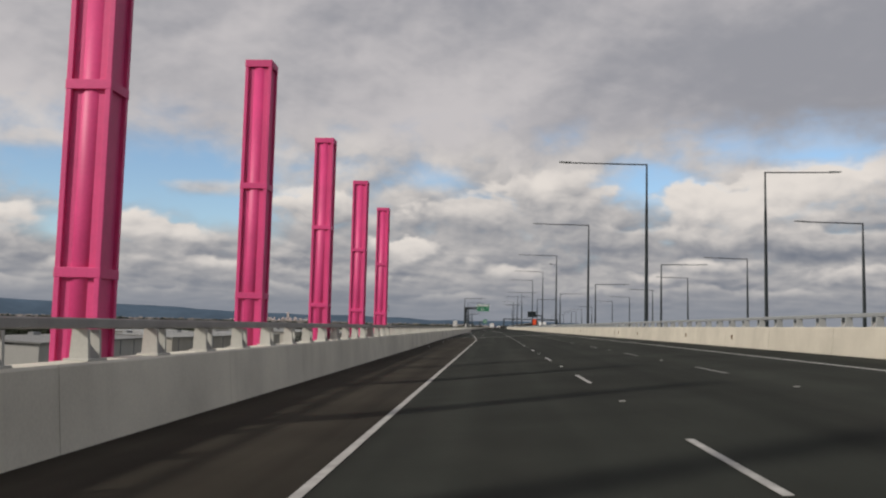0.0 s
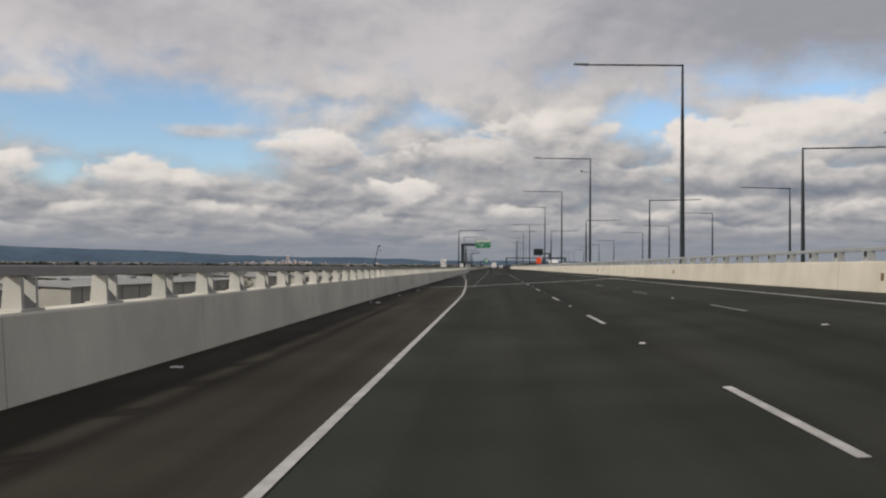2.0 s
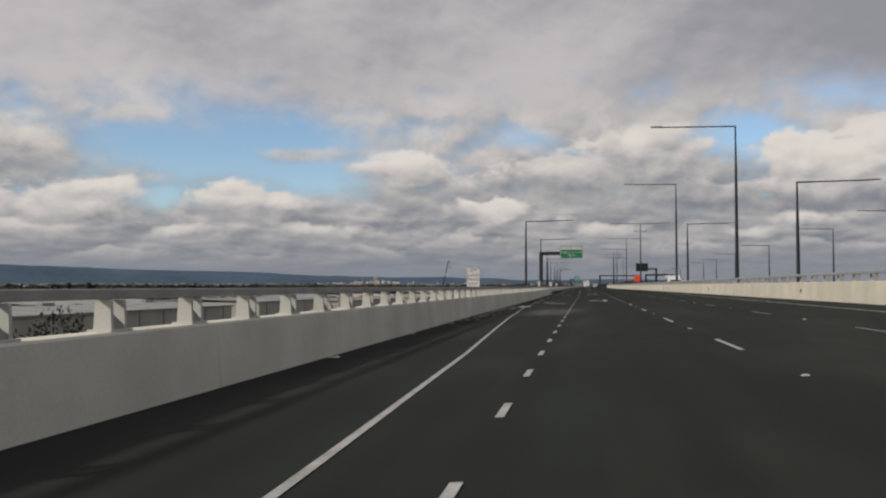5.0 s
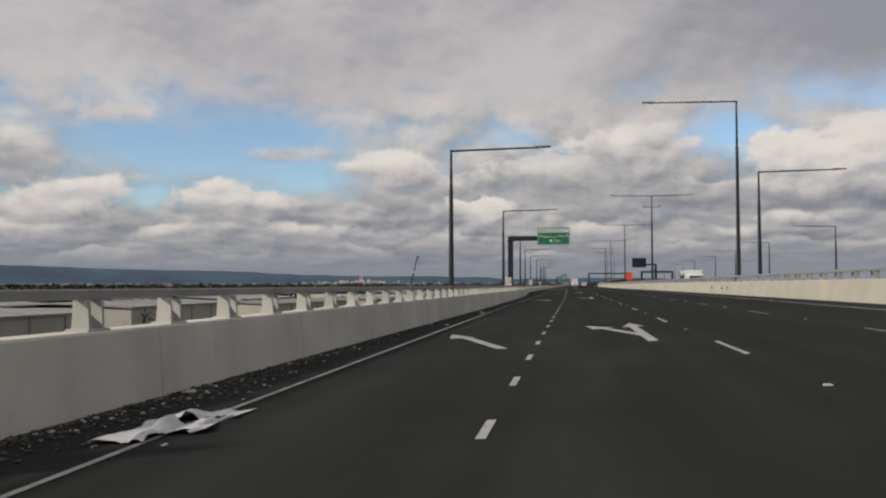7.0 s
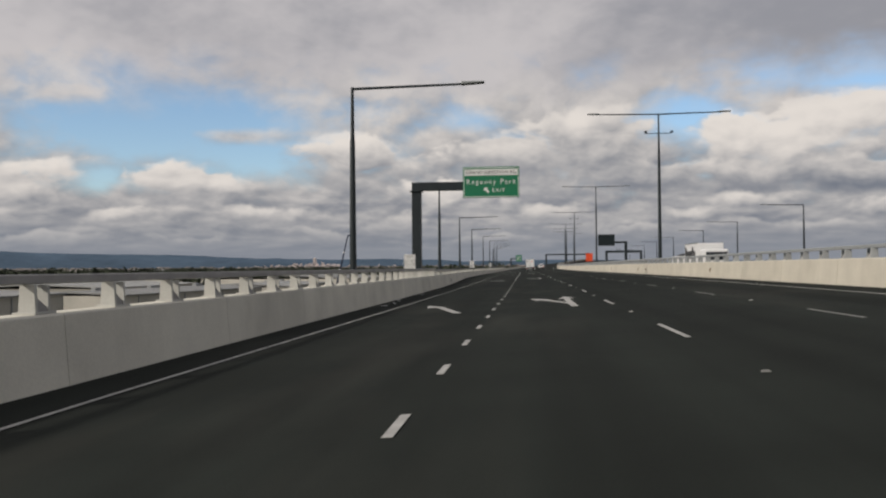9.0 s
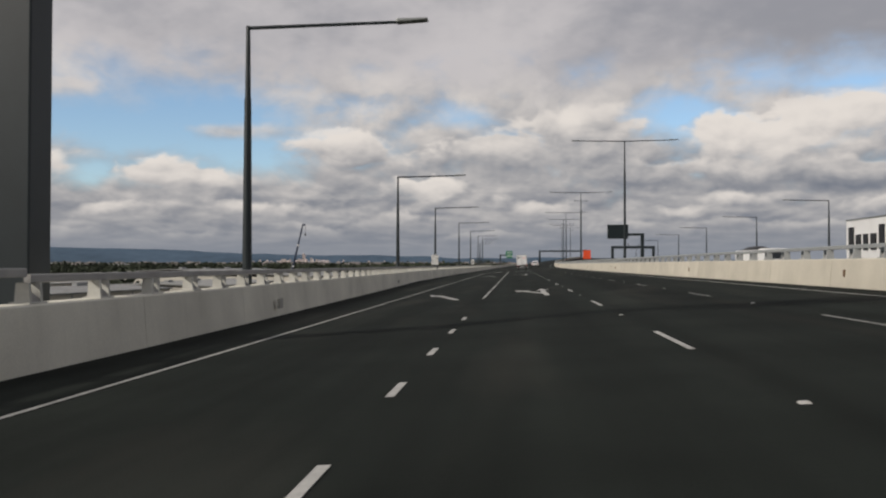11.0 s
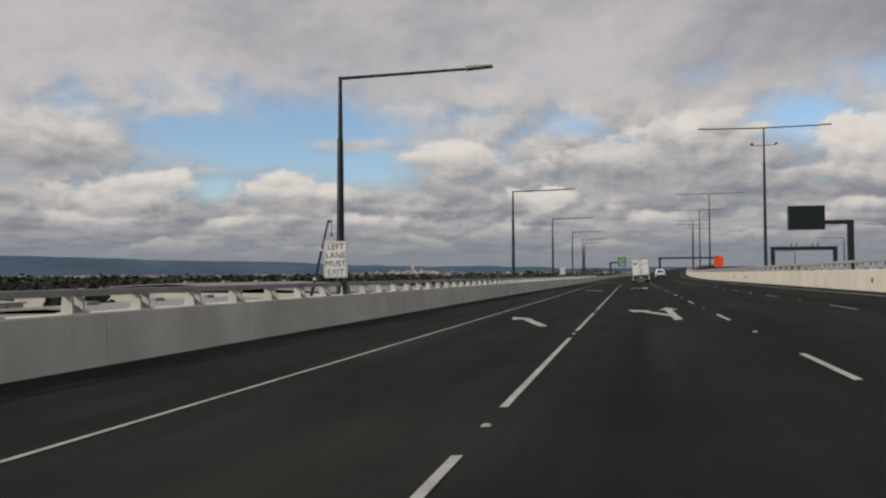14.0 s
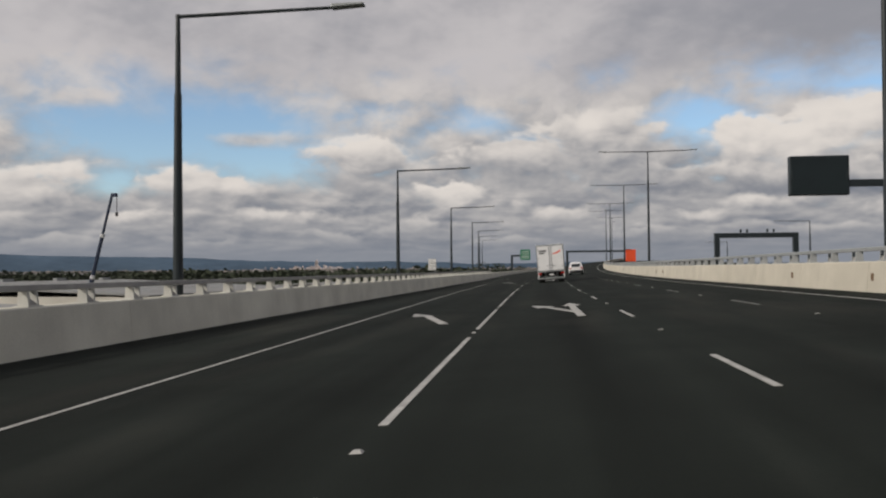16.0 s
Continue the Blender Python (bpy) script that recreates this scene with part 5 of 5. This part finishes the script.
me.from_pydata(np.concatenate(vs).tolist(), [], np.concatenate(fs).tolist())
me.materials.append(M["leaf"])
woods = tagged(new("far_trees", me), "dark belt of distant trees across the plain", "trees", kind="stuff")

# far suburb: roofs past counting
vs, fs, n = [], [], 0
for k in range(1700):
    y = 900 + 3100 * r.random() ** 1.1
    x = -r.uniform(60, 300) - y * r.uniform(-0.05, 0.9) if r.random() < 0.88 else r.uniform(90, 200) + y * r.uniform(0, 0.5)
    w, d, h = r.uniform(3, 9), r.uniform(4, 8), r.uniform(2.5, 5.5) * (1 + y / 3500)
    z = GZ + y / 400                          # the plain climbs towards the hills
    vs += [(x - w, y - d, GZ), (x + w, y - d, GZ), (x + w, y + d, GZ), (x - w, y + d, GZ), (x - w, y - d, z + h), (x + w, y - d, z + h), (x + w, y + d, z + h), (x - w, y + d, z + h), (x - w * 0.9, y, z + h + 2.2), (x + w * 0.9, y, z + h + 2.2)]
    fs += [tuple(i + n for i in q) for q in ((0, 1, 5, 4), (1, 2, 6, 5), (2, 3, 7, 6), (3, 0, 4, 7), (4, 5, 9, 8), (6, 7, 8, 9), (5, 6, 9), (7, 4, 8))]
    n += 10
tagged(new("far_suburb", mesh_of("far_suburb", vs, fs, M["suburb"])), "distant suburban houses with pale walls and roofs", "houses", kind="stuff")

# towers of the far city
r = random.Random(9)
for k in range(46):
    a = radians(-13.6 + r.gauss(0, 2.4))
    d = r.uniform(4050, 4350)
    tall = max(0.0, 1 - abs(math.degrees(a) + 13.4) / 5.0)
    w, h = r.uniform(6, 14), r.uniform(8, 13) + 14 * tall * r.random() ** 1.5 + (34 if k == 0 else 0)
    if k == 0:
        a, w = radians(-13.45), 13
    b = thing("city_tower", "pale distant city building with rows of windows", "tower block", "city skyline", at=(math.sin(a) * d, math.cos(a) * d, GZ), rz=a * -1)
    part("body", box(bmesh.new(), (-w / 2, -w / 2, 0), (w / 2, w / 2, h + 12)), M["tower"], b)
    part("plant_room", box(bmesh.new(), (-w / 4, -w / 4, h + 12), (w / 4, w / 4, h + 15)), M["tower"], b)
    bm = bmesh.new()
    for z in np.arange(13, h + 10, 4.0):
        box(bm, (-w / 2 + 1, -w / 2 - 0.15, z), (w / 2 - 1, -w / 2 + 0.1, z + 2.0))
    part("window_band", bm, M["glass_dark"], b)

# hills behind the plain
vs, fs = [], []
NA = 150
for i in range(NA + 1):
    a = radians(-62 + 110 * i / NA)
    deg = math.degrees(a)
    ridge = interp(deg, (-62, -45, -36, -30, -24, -18, -12, -6, 0, 8, 20, 48), (150, 150, 142, 122, 104, 84, 66, 58, 50, 40, 30, 20))
    ridge *= 0.69
    ridge += 10 * noise.noise(Vector((deg * 0.16, 0, 0))) + 6 * noise.noise(Vector((deg * 0.6, 3, 0)))
    for d, z in ((4180, GZ), (4300, GZ + ridge * 0.35), (4420, GZ + ridge * 0.8 + 5 * noise.noise(Vector((deg * 0.9, 8, 0)))), (4520, GZ + ridge + 10), (4650, GZ)):
        vs.append((math.sin(a) * d, math.cos(a) * d, z))
    if i:
        for j in range(4):
            p, q = (i - 1) * 5 + j, i * 5 + j
            fs.append((p, q, q + 1, p + 1))
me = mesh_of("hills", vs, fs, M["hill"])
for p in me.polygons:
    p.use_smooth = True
tagged(new("backdrop_hills", me), "low range of hills on the horizon, blue haze in its colour", "hills", kind="structure")

# mobile crane among the sheds
cr = thing("mobile_crane", "mobile crane with a raised dark telescopic boom", "crane", at=(-65.20, 511.6, GZ))
part("carrier", box(bmesh.new(), (-1.4, -6, 0.7), (1.4, 6, 1.9), 0.1), M["crane_white"], cr)
part("cab", box(bmesh.new(), (-1.3, 3.6, 1.9), (1.3, 5.8, 3.3), 0.15), M["crane_white"], cr)
part("house", box(bmesh.new(), (-1.2, -2.5, 1.9), (1.2, 1.0, 3.4), 0.15), M["crane_white"], cr)
for sx in (-1, 1):
    for y in (-4.5, -3, 3, 4.5):
        wheel(cr, sx * 1.2, y, 0.65, 0.65, 0.5)
foot, tip = Vector((0.0, -1.0, 2.6)), Vector((4.6, 0.0, 23.2))
for name, a, b, s, m in (("boom_base", 0.0, 0.42, 0.42, "crane_blue"), ("boom_middle", 0.40, 0.72, 0.34, "crane_blue"), ("boom_tip", 0.70, 0.99, 0.25, "crane_blue")):
    part(name, tube(bmesh.new(), foot.lerp(tip, a), foot.lerp(tip, b), s * 0.8, s * 0.8, 6), M[m], cr)
for a in (0.42, 0.71):
    part("boom_collar", tube(bmesh.new(), foot.lerp(tip, a - 0.012), foot.lerp(tip, a + 0.012), 0.36, 0.36, 6), M["crane_white"], cr)
part("boom_head", box(bmesh.new(), (tip.x - 0.15, tip.y - 0.25, tip.z - 0.35), (tip.x + 0.75, tip.y + 0.25, tip.z + 0.15), 0.05), M["crane_blue"], cr)
part("hoist_rope", tube(bmesh.new(), tip + Vector((0.7, 0, 0)), tip + Vector((0.7, 0, -2.6)), 0.05, 0.05, 5), M["black"], cr)
part("hook_block", box(bmesh.new(), (tip.x + 0.52, -0.15, tip.z - 3.2), (tip.x + 0.88, 0.15, tip.z - 2.6), 0.05), M["black"], cr)
